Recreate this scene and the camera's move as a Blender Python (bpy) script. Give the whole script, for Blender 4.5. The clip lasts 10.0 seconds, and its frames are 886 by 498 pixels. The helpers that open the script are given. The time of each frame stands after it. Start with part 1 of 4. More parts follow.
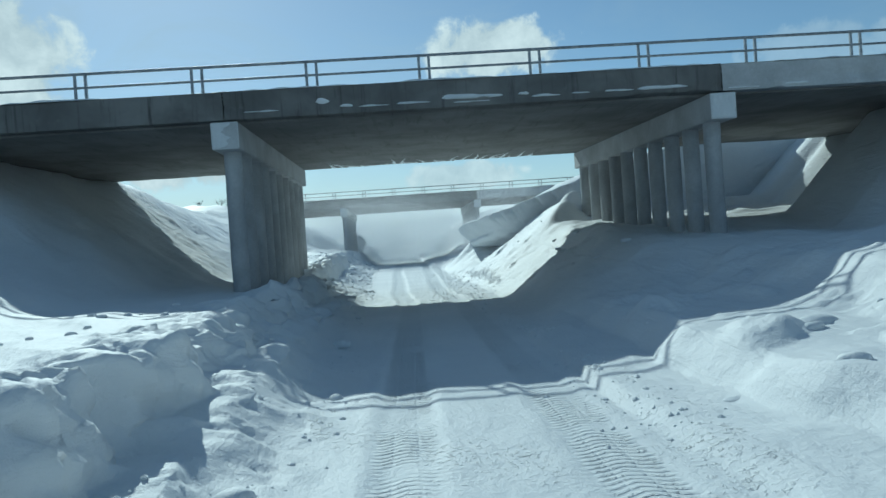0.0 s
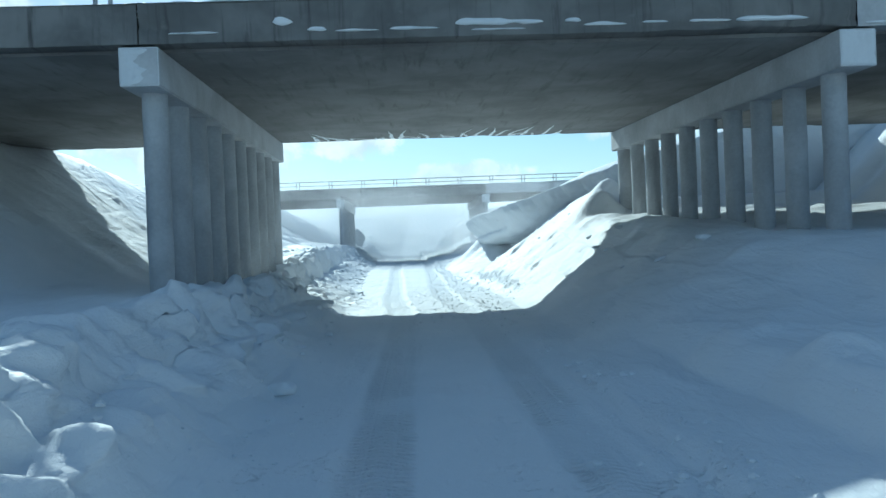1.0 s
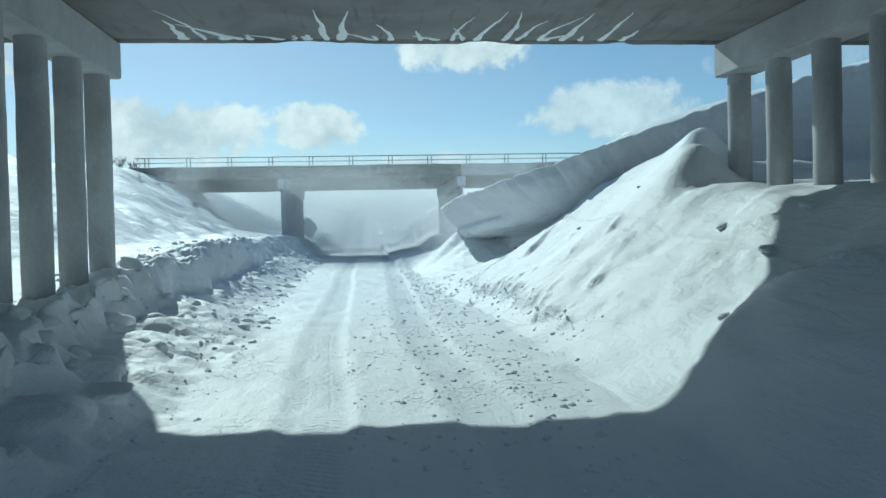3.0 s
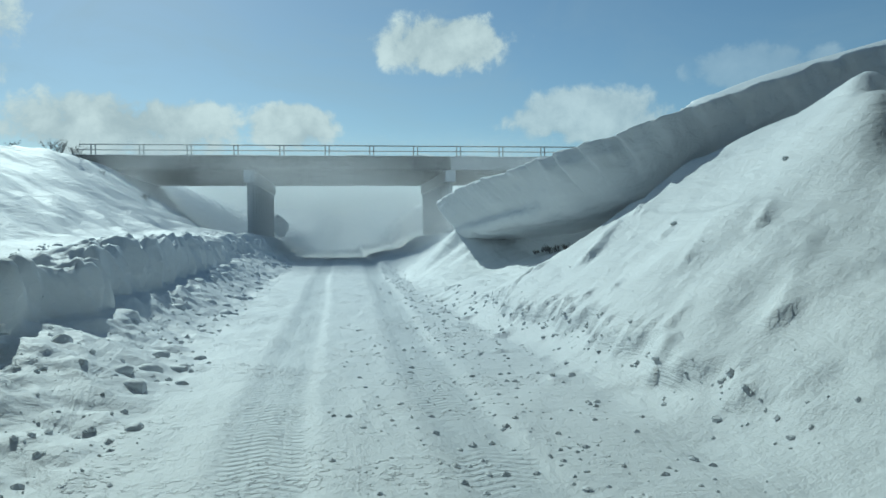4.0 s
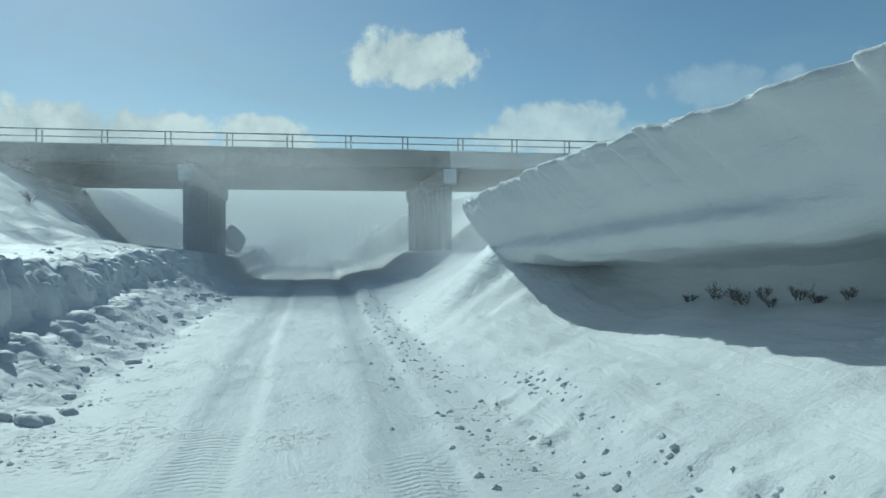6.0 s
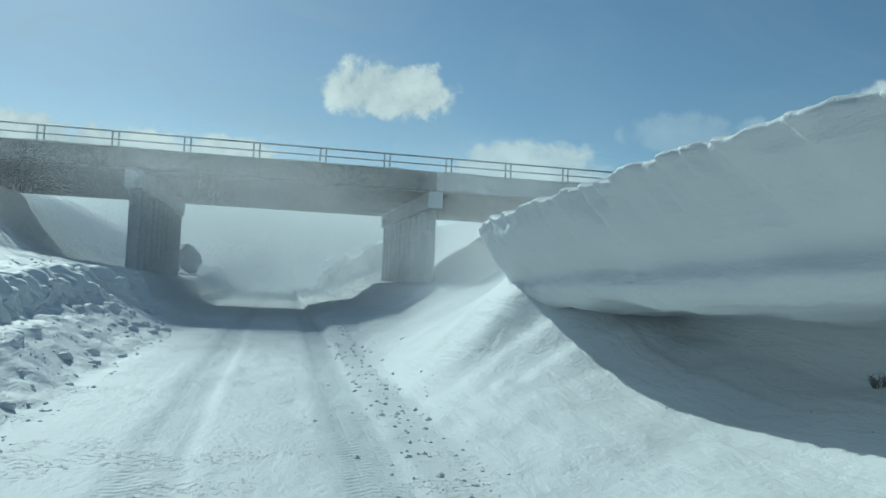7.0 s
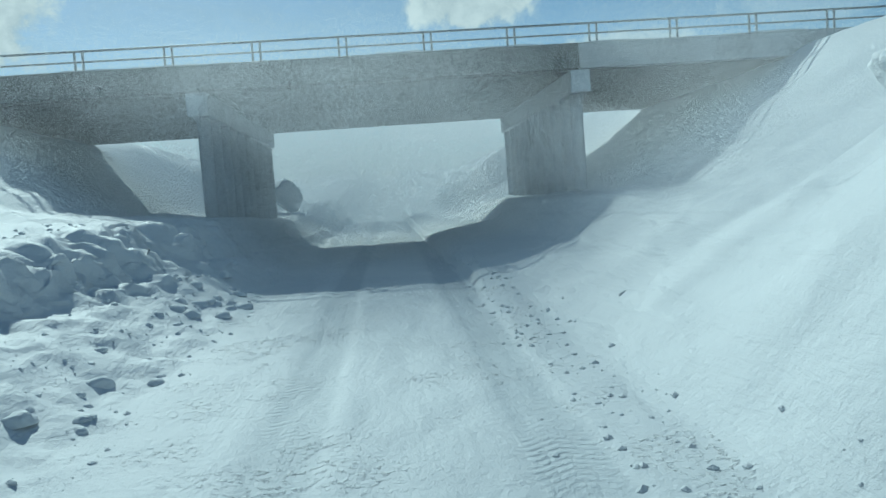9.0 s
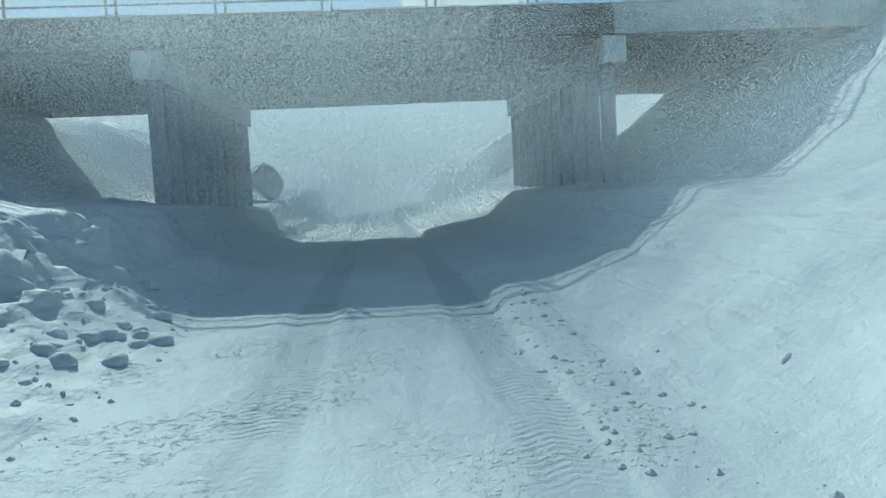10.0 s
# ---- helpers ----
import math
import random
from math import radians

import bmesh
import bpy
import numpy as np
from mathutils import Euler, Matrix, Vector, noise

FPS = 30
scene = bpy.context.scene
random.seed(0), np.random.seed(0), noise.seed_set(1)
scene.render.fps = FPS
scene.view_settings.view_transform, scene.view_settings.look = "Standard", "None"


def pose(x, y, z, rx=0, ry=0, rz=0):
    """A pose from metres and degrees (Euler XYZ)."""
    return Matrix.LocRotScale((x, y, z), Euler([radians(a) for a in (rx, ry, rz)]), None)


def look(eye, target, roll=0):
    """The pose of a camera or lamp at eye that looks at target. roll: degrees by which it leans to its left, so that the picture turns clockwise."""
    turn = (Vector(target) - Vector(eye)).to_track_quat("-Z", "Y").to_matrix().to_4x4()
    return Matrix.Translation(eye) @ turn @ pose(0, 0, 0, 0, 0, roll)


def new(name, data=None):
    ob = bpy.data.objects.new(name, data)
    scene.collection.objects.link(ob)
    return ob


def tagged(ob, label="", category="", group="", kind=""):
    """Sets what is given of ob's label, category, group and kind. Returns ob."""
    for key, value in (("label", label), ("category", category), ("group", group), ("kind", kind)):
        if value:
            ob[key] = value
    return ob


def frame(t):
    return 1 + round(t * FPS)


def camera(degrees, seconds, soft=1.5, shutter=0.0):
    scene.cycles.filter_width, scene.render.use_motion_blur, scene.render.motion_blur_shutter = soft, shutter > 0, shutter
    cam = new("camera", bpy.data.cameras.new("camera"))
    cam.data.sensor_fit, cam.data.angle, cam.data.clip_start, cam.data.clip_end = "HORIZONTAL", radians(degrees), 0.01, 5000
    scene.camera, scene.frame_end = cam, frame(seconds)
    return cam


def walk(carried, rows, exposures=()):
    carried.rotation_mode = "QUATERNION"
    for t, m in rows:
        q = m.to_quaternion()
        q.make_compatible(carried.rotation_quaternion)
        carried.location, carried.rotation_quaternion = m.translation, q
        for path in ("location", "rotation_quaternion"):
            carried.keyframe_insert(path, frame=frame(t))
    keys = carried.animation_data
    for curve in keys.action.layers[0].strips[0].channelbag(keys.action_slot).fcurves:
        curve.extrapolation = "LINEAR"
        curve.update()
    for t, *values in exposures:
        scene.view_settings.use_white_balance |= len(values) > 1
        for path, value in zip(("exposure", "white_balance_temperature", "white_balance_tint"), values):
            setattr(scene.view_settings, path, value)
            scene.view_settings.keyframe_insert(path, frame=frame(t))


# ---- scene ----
cam = camera(62.2, 10.0)
PATH = [
    (0, (0.563, 1.178, 2.011), (0.675, 3.174, 1.998), -4.0),
    (0.5, (0.643, 4.139, 1.904), (0.75, 6.136, 1.893), -3.1),
    (1, (0.818, 7.162, 1.844), (0.921, 9.159, 1.828), -2.3),
    (1.5, (1.042, 10.241, 1.788), (1.15, 12.238, 1.766), -1.8),
    (2, (1.166, 13.322, 1.827), (1.302, 15.317, 1.794), -1.6),
    (2.5, (1.279, 16.398, 1.862), (1.448, 18.39, 1.821), -1.6),
    (4, (1.079, 25.389, 1.733), (1.351, 27.37, 1.699), -0.6),
    (4.5, (1.209, 28.571, 1.788), (1.504, 30.548, 1.749), -0.3),
    (5, (1.298, 31.606, 1.801), (1.61, 33.581, 1.77), 0.1),
    (6.5, (1.35, 39.365, 2.005), (1.73, 41.328, 2.047), 0.3),
    (7, (1.342, 41.435, 1.969), (1.78, 43.384, 2.061), 2.6),
    (7.5, (1.262, 43.185, 2.049), (1.339, 45.182, 2.122), -2.2),
    (8, (1.223, 45.26, 2.038), (1.315, 47.257, 1.999), 0.4),
    (8.5, (1.223, 47.246, 2.069), (1.322, 49.242, 1.984), -3.0),
    (9, (1.176, 49.323, 2.1), (1.326, 51.312, 1.959), -4.2),
    (9.5, (1.199, 51.547, 2.075), (1.379, 53.533, 1.915), -2.0),
    (10, (1.218, 53.964, 2.06), (1.394, 55.949, 1.893), -2.9),
]
walk(cam, [(t, look(eye, target, roll)) for t, eye, target, roll in PATH],
     exposures=((0.0,-0.36,5450,-12),(0.5,-0.12,5450,-11),(1.0,0.20,5300,-10),(1.5,0.34,5150,-10),(2.0,0.28,5120,-10),(2.5,0.12,5350,-11),(3.6,-0.52,5500,-13),(5.0,-0.58,5550,-14),(7.0,-0.52,5550,-15),(8.5,-0.55,5400,-16),(10.0,-0.38,5400,-16)))

# ---- light ----
SUN_AZ, SUN_EL = 19.0, 33.4          # degrees to the left of +y, degrees up
sun = new("sun", bpy.data.lights.new("sun", "SUN"))
sun.data.energy, sun.data.angle, sun.data.color = 4.0, radians(0.55), (1.0, 0.965, 0.90)
sun_way = Vector((-math.sin(radians(SUN_AZ)) * math.cos(radians(SUN_EL)),
                  math.cos(radians(SUN_AZ)) * math.cos(radians(SUN_EL)), math.sin(radians(SUN_EL))))
sun.matrix_world = look(sun_way * 200, (0, 0, 0))

world = bpy.data.worlds.new("sky")
scene.world = world
world.use_nodes = True


class Nodes:
    """Short hand for node trees."""

    def __init__(self, tree):
        self.tree = tree
        tree.nodes.clear()

    def add(self, kind, values=()):
        n = self.tree.nodes.new(kind)
        for key, value in dict(values).items():
            if isinstance(value, bpy.types.NodeSocket):
                self.tree.links.new(value, n.inputs[key])
            else:
                n.inputs[key].default_value = value
        return n

    def math(self, op, a, b=0.0, c=0.0, clamp=False):
        n = self.add("ShaderNodeMath", {0: a, 1: b, 2: c})
        n.operation, n.use_clamp = op, clamp
        return n.outputs[0]

    def noise(self, vector, scale, detail=4.0, rough=0.55, distortion=0.0):
        return self.add("ShaderNodeTexNoise", {"Vector": vector, "Scale": scale, "Detail": detail,
                                               "Roughness": rough, "Distortion": distortion}).outputs["Fac"]

    def ramp(self, value, a, b, lo=0.0, hi=1.0):
        n = self.add("ShaderNodeMapRange")
        n.interpolation_type = "SMOOTHSTEP"
        self.tree.links.new(value, n.inputs[0])
        for i, v in enumerate((a, b, lo, hi)):
            n.inputs[i + 1].default_value = v
        return n.outputs[0]

    def mix(self, fac, a, b, blend="MIX"):
        n = self.add("ShaderNodeMix")
        n.data_type, n.blend_type = "RGBA", blend
        for key, value in ((0, fac), (6, a), (7, b)):
            if isinstance(value, bpy.types.NodeSocket):
                self.tree.links.new(value, n.inputs[key])
            elif key == 0:
                n.inputs[key].default_value = value
            else:
                n.inputs[key].default_value = (*value, 1.0)
        return n.outputs[2]

    def stretch(self, vector, x, y, z):
        return self.add("ShaderNodeMapping", {"Vector": vector, "Scale": (x, y, z)}).outputs[0]


def build_sky():
    n = Nodes(world.node_tree)
    way = n.add("ShaderNodeTexCoord").outputs["Generated"]
    air = n.add("ShaderNodeTexSky")
    air.sky_type, air.sun_disc = "NISHITA", False
    air.sun_elevation, air.sun_rotation = radians(SUN_EL), radians(-SUN_AZ)
    air.altitude, air.air_density, air.dust_density, air.ozone_density = 900.0, 1.0, 0.6, 1.4
    sky = air.outputs[0]
    xyz = n.add("ShaderNodeSeparateXYZ", {0: way})
    az = n.math("MULTIPLY", n.math("ARCTAN2", n.math("MULTIPLY", xyz.outputs[0], -1.0), xyz.outputs[1]), 57.2958)
    el = n.math("MULTIPLY", n.math("ARCSINE", xyz.outputs[2]), 57.2958)
    puff = n.noise(way, 26.0, 7.0, 0.58, 0.2)
    lump = n.noise(way, 9.0, 3.0, 0.5)
    edge = n.math("ADD", n.math("MULTIPLY", n.math("SUBTRACT", puff, 0.5), 2.3), n.math("MULTIPLY", n.math("SUBTRACT", lump, 0.5), 1.6))
    cover = None
    # single cumulus clouds: heading, height, half width, half height, fullness
    for a, e, w, h, full in ((-8.0, 14.6, 5.6, 2.5, 1.0), (27.5, 14.5, 6.0, 5.5, 1.0), (15.8, 7.8, 9.0, 2.9, 1.0),
                             (3.6, 8.3, 3.6, 2.0, 1.0), (-5.0, 5.2, 5.0, 1.3, 0.7), (-19.0, 9.0, 7.5, 2.5, 0.75),
                             (-31.0, 11.6, 6.0, 2.0, 0.25), (42.0, 9.0, 9.0, 4.5, 1.0), (-48.0, 12.0, 9.0, 4.0, 0.9),
                             (70.0, 12.0, 12.0, 5.0, 1.0), (-80.0, 10.0, 13.0, 5.0, 0.9), (120.0, 14.0, 16.0, 6.0, 1.0),
                             (-130.0, 12.0, 18.0, 6.0, 1.0), (170.0, 12.0, 14.0, 5.0, 0.9)):
        u = n.math("DIVIDE", n.math("SUBTRACT", az, a), w)
        v = n.math("DIVIDE", n.math("SUBTRACT", el, e), h)
        r = n.math("ADD", n.math("MULTIPLY", u, u), n.math("MULTIPLY", v, v))
        body = n.math("SUBTRACT", n.math("ADD", edge, 0.95), r)
        body = n.math("MULTIPLY", n.ramp(body, 0.0, 0.55), full)
        cover = body if cover is None else n.math("MAXIMUM", cover, body)
    thin = n.ramp(n.noise(n.stretch(way, 1.0, 1.0, 2.2), 3.4, 6.0, 0.62, 1.2), 0.40, 0.80, 0.05, 0.42)
    thin = n.math("MULTIPLY", thin, n.ramp(az, -22.0, 8.0, 0.35, 1.0))
    low = n.ramp(el, 9.0, -1.0, 0.0, 0.8)
    shade = n.ramp(n.math("ADD", puff, n.math("MULTIPLY", lump, 0.6)), 0.5, 1.15)
    white = n.mix(shade, (6.4, 6.8, 7.2), (10.4, 10.4, 10.4))
    col = n.mix(thin, sky, (5.6, 6.3, 6.9))
    col = n.mix(low, col, (6.4, 7.0, 7.4))
    col = n.mix(cover, col, white)
    back = n.add("ShaderNodeBackground", {"Color": col, "Strength": 0.098})
    n.add("ShaderNodeOutputWorld", {"Surface": back.outputs[0]})


build_sky()


# ---- materials ----
def material(name):
    m = bpy.data.materials.new(name)
    m.use_nodes = True
    n = Nodes(m.node_tree)
    pos = n.add("ShaderNodeNewGeometry").outputs["Position"]
    return m, n, pos


def finish(n, colour, rough, height=None, depth=0.01, strength=1.0, spec=0.5, metal=0.0, **more):
    values = {"Base Color": colour, "Roughness": rough, "Specular IOR Level": spec, "Metallic": metal}
    values.update(more)
    if height is not None:
        values["Normal"] = n.add("ShaderNodeBump", {"Height": height, "Distance": depth, "Strength": strength}).outputs[0]
    b = n.add("ShaderNodeBsdfPrincipled", values)
    n.add("ShaderNodeOutputMaterial", {"Surface": b.outputs[0]})


def snow_material(name, wind=1.0, tracks=False):
    m, n, pos = material(name)
    fine = n.noise(pos, 55.0, 3.0, 0.6)
    grain = n.noise(pos, 9.0, 5.0, 0.6)
    drift = n.noise(n.stretch(pos, 1.0, 0.28, 1.6), 2.2, 5.0, 0.55, 0.6)
    broad = n.noise(pos, 0.35, 3.0, 0.5)
    h = n.math("ADD", n.math("MULTIPLY", fine, 0.10), n.math("ADD", n.math("MULTIPLY", grain, 0.35), n.math("MULTIPLY", drift, 1.1 * wind)))
    col = n.mix(n.ramp(broad, 0.35, 0.7), (0.69, 0.715, 0.73), (0.75, 0.77, 0.78))
    col = n.mix(n.ramp(grain, 0.62, 0.85, 0.0, 0.4), col, (0.63, 0.66, 0.68))
    if tracks:
        y = n.add("ShaderNodeSeparateXYZ", {0: pos}).outputs[1]
        attr = n.add("ShaderNodeAttribute")
        attr.attribute_name = "lane"
        d = n.math("ABSOLUTE", attr.outputs["Fac"])
        lane = n.ramp(n.math("ADD", d, n.math("MULTIPLY", n.noise(pos, 5.0, 3.0), 0.10)), 0.40, 0.28)
        worn = n.ramp(n.noise(pos, 0.55, 3.0), 0.38, 0.60)
        bars = n.math("SINE", n.math("ADD", n.math("MULTIPLY", y, 56.0), n.math("MULTIPLY", d, 34.0)))
        bars = n.math("MULTIPLY", n.ramp(bars, -0.6, 0.4), n.ramp(n.noise(pos, 16.0, 3.0), 0.28, 0.5))
        gap = n.ramp(n.math("ABSOLUTE", n.math("SUBTRACT", d, 0.13)), 0.0, 0.035, 0.35, 1.0)
        bars = n.math("MULTIPLY", n.math("MULTIPLY", n.math("MULTIPLY", bars, gap), lane), worn)
        bars = n.math("MULTIPLY", bars, n.ramp(y, 26.0, 15.0, 0.2, 1.0))
        h = n.math("ADD", h, n.math("MULTIPLY", bars, 0.8))
        # track tint is kept weak up to the first bridge, allowing for its shade
        col = n.mix(n.math("MULTIPLY", lane, n.ramp(y, 22.0, 34.0, 0.2, 0.5)), col, (0.51, 0.55, 0.58))
        crumb = n.ramp(n.noise(pos, 13.0, 4.0, 0.65), 0.5, 0.78)
        crumb = n.math("MULTIPLY", crumb, n.ramp(n.noise(pos, 0.7, 3.0), 0.45, 0.65))
        h = n.math("ADD", h, n.math("MULTIPLY", crumb, 0.55))
    finish(n, col, 0.62, h, 0.06, 0.9, spec=0.25)
    return m


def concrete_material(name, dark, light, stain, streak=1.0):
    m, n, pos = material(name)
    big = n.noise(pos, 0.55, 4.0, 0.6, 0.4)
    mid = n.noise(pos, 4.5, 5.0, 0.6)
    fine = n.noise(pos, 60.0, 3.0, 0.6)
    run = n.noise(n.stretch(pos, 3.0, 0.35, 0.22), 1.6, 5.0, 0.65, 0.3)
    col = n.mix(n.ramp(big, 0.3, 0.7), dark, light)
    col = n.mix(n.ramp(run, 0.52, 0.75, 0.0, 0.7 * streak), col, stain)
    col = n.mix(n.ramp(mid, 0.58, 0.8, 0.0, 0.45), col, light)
    h = n.math("ADD", n.math("MULTIPLY", fine, 0.25), n.math("ADD", n.math("MULTIPLY", mid, 0.5), n.math("MULTIPLY", big, 0.4)))
    finish(n, col, 0.85, h, 0.012, 0.6, spec=0.3)
    return m


def frost_material(name, base, amount):
    """Concrete dusted with blown snow."""
    m, n, pos = material(name)
    big = n.noise(pos, 0.8, 4.0, 0.55, 0.5)
    mid = n.noise(pos, 14.0, 4.0, 0.6)
    fine = n.noise(pos, 70.0, 3.0, 0.6)
    run = n.noise(n.stretch(pos, 1.0, 1.0, 0.18), 5.0, 4.0, 0.6)
    col = n.mix(n.ramp(run, 0.4, 0.75, 0.0, 0.5), base, tuple(c * 0.72 for c in base))
    cover = n.ramp(n.math("ADD", n.math("MULTIPLY", big, 0.6), n.math("ADD", n.math("MULTIPLY", mid, 0.2), n.math("MULTIPLY", run, 0.2))), 0.25, 0.85, 0.0, amount)
    col = n.mix(cover, col, (0.80, 0.83, 0.85))
    h = n.math("ADD", n.math("MULTIPLY", fine, 0.25), n.math("MULTIPLY", mid, 0.4))
    finish(n, col, 0.8, h, 0.008, 0.5, spec=0.3)
    return m


SNOW = snow_material("wind packed snow")
ROAD_SNOW = snow_material("rutted road snow", 0.6, True)
CHUNK = snow_material("broken snow", 0.4)
SOFFIT = concrete_material("stained soffit concrete", (0.17, 0.165, 0.16), (0.26, 0.255, 0.245), (0.11, 0.105, 0.10))
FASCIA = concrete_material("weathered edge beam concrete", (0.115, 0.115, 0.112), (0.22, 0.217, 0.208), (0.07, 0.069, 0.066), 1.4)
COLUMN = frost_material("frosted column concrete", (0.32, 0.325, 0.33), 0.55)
CAP = frost_material("frosted cap concrete", (0.36, 0.36, 0.36), 0.62)
FROSTED = frost_material("frosted beam concrete", (0.36, 0.365, 0.37), 0.7)
RIME = frost_material("rime", (0.6, 0.62, 0.63), 0.6)


def steel_material():
    m, n, pos = material("frosted galvanised steel")
    a = n.noise(pos, 9.0, 4.0, 0.6)
    col = n.mix(n.ramp(a, 0.35, 0.7), (0.22, 0.24, 0.26), (0.36, 0.38, 0.40))
    finish(n, col, 0.5, a, 0.003, 0.5, metal=0.45)
    return m


def ice_material():
    m, n, pos = material("white ice")
    a = n.noise(pos, 18.0, 4.0, 0.6)
    col = n.mix(n.ramp(a, 0.35, 0.7), (0.72, 0.77, 0.78), (0.86, 0.88, 0.88))
    finish(n, col, 0.35, a, 0.01, 0.7)
    return m


def twig_material():
    m, n, pos = material("dry twigs")
    a = n.noise(pos, 30.0, 3.0)
    col = n.mix(a, (0.12, 0.12, 0.12), (0.34, 0.34, 0.335))
    finish(n, col, 0.9)
    return m


def flake_material():
    m, n, pos = material("blown snow")
    d = n.add("ShaderNodeBsdfDiffuse", {"Color": (0.96, 0.97, 0.975, 1.0)})
    t = n.add("ShaderNodeBsdfTranslucent", {"Color": (0.96, 0.97, 0.975, 1.0)})
    x = n.add("ShaderNodeMixShader", {0: 0.65, 1: d.outputs[0], 2: t.outputs[0]})
    n.add("ShaderNodeOutputMaterial", {"Surface": x.outputs[0]})
    return m


STEEL, ICE, TWIG, FLAKE = steel_material(), ice_material(), twig_material(), flake_material()


# ---- mesh helpers ----
def mesh_from(name, verts, faces, mat, smooth=False):
    me = bpy.data.meshes.new(name)
    me.from_pydata([tuple(v) for v in verts], [], faces)
    me.materials.append(mat)
    if smooth:
        me.shade_smooth()
    return me


def grid_mesh(name, points, mat, smooth=True, flip=False):
    """A sheet from an array of rows of points (rows, columns, 3)."""
    rows, cols = points.shape[:2]
    i = np.arange(rows * cols).reshape(rows, cols)
    quads = np.stack([i[:-1, :-1], i[:-1, 1:], i[1:, 1:], i[1:, :-1]], -1).reshape(-1, 4)
    if flip:
        quads = quads[:, ::-1]
    me = bpy.data.meshes.new(name)
    me.vertices.add(rows * cols)
    me.vertices.foreach_set("co", np.ascontiguousarray(points, dtype=np.float32).ravel())
    me.loops.add(quads.size)
    me.loops.foreach_set("vertex_index", np.ascontiguousarray(quads, dtype=np.int32).ravel())
    me.polygons.add(len(quads))
    me.polygons.foreach_set("loop_start", np.arange(0, quads.size, 4, dtype=np.int32))
    me.update(calc_edges=True)
    me.validate()
    me.materials.append(mat)
    if smooth:
        me.shade_smooth()
    return me


def part(name, me, parent=None, label="", m=None):
    if isinstance(me, bmesh.types.BMesh):
        bm, me = me, bpy.data.meshes.new(name)
        bm.to_mesh(me)
        bm.free()
    ob = new(name, me)
    ob.parent = parent
    if m is not None:
        ob.matrix_basis = m
    return tagged(ob, label)


def box(lo, hi, mat, bevel=0.02, name="box"):
    bm = bmesh.new()
    bmesh.ops.create_cube(bm, size=1.0)
    size, mid = np.subtract(hi, lo), np.add(hi, lo) / 2
    for v in bm.verts:
        v.co = Vector((v.co.x * size[0] + mid[0], v.co.y * size[1] + mid[1], v.co.z * size[2] + mid[2]))
    if bevel:
        bmesh.ops.bevel(bm, geom=bm.edges[:], offset=bevel, segments=2, affect="EDGES")
    me = bpy.data.meshes.new(name)
    bm.to_mesh(me)
    bm.free()
    me.materials.append(mat)
    return me


def lattice(seed):
    table = np.random.RandomState(seed).rand(4096)

    def value(x, y, z=0.0):
        x, y, z = np.broadcast_arrays(np.asarray(x, float), np.asarray(y, float), np.asarray(z, float))
        xi, yi, zi = np.floor(x).astype(np.int64), np.floor(y).astype(np.int64), np.floor(z).astype(np.int64)
        fx, fy, fz = x - xi, y - yi, z - zi
        fx, fy, fz = (f * f * f * (f * (f * 6 - 15) + 10) for f in (fx, fy, fz))

        def at(i, j, k):
            return table[((xi + i) * 73 + (yi + j) * 1619 + (zi + k) * 997 + ((xi + i) * (yi + j)) % 131) % 4096]

        out = 0.0
        for i in (0, 1):
            for j in (0, 1):
                for k in (0, 1):
                    w = (fx if i else 1 - fx) * (fy if j else 1 - fy) * (fz if k else 1 - fz)
                    out = out + w * at(i, j, k)
        return out * 2 - 1
    return value


N1, N2, N3 = lattice(3), lattice(8), lattice(21)


def fbm(f, x, y, z=0.0, octaves=4, gain=0.5):
    out, amp = 0.0, 1.0
    for o in range(octaves):
        out = out + amp * f(x * 2**o + 17.3 * o, y * 2**o - 9.1 * o, z * 2**o + 5.7 * o)
        amp *= gain
    return out


def smooth(a, b, v):
    t = np.clip((v - a) / (b - a), 0, 1)
    return t * t * (3 - 2 * t)


def along(y, *pairs):
    """A value that changes smoothly along the road."""
    ys, vs = zip(*pairs)
    y = np.clip(y, ys[0], ys[-1])
    i = np.clip(np.searchsorted(ys, y, side="right") - 1, 0, len(ys) - 2)
    ys, vs = np.array(ys, float), np.array(vs, float)
    t = (y - ys[i]) / (ys[i + 1] - ys[i])
    return vs[i] + (vs[i + 1] - vs[i]) * t * t * (3 - 2 * t)


# ---- ground ----
# edge of the snow cornice on the bank, from its nose back towards the first bridge: x, y, height
LIP = np.array([(9.5, 57.6, 3.6), (7.2, 56.8, 3.35), (5.7, 55.8, 3.05), (4.95, 54.6, 2.92), (4.66, 53.3, 3.0), (4.58, 52.0, 3.08), (4.57, 49.5, 3.14), (4.57, 46.5, 3.17),
                (4.7, 43.8, 3.22), (5.1, 42.1, 3.3), (5.6, 40.3, 3.46), (6.1, 39.3, 3.58), (7.1, 38.4, 3.95), (8.6, 38.0, 4.45),
                (11.0, 37.9, 5.2), (14.5, 37.8, 6.1), (18.5, 37.8, 6.9), (26.0, 37.8, 7.3), (40.0, 38.0, 7.5)])


def smooth_line(line, step):
    """Evenly spaced points on a smooth curve through the line's points."""
    out = []
    p = np.vstack([2 * line[0] - line[1], line, 2 * line[-1] - line[-2]])
    for a, b, c, d in zip(p, p[1:], p[2:], p[3:]):
        for t in np.linspace(0, 1, max(2, int(np.linalg.norm(c - b) / step)), endpoint=False):
            out.append(0.5 * (2 * b + (c - a) * t + (2 * a - 5 * b + 4 * c - d) * t * t + (3 * b - a - 3 * c + d) * t**3))
    return np.array(out + [line[-1]])


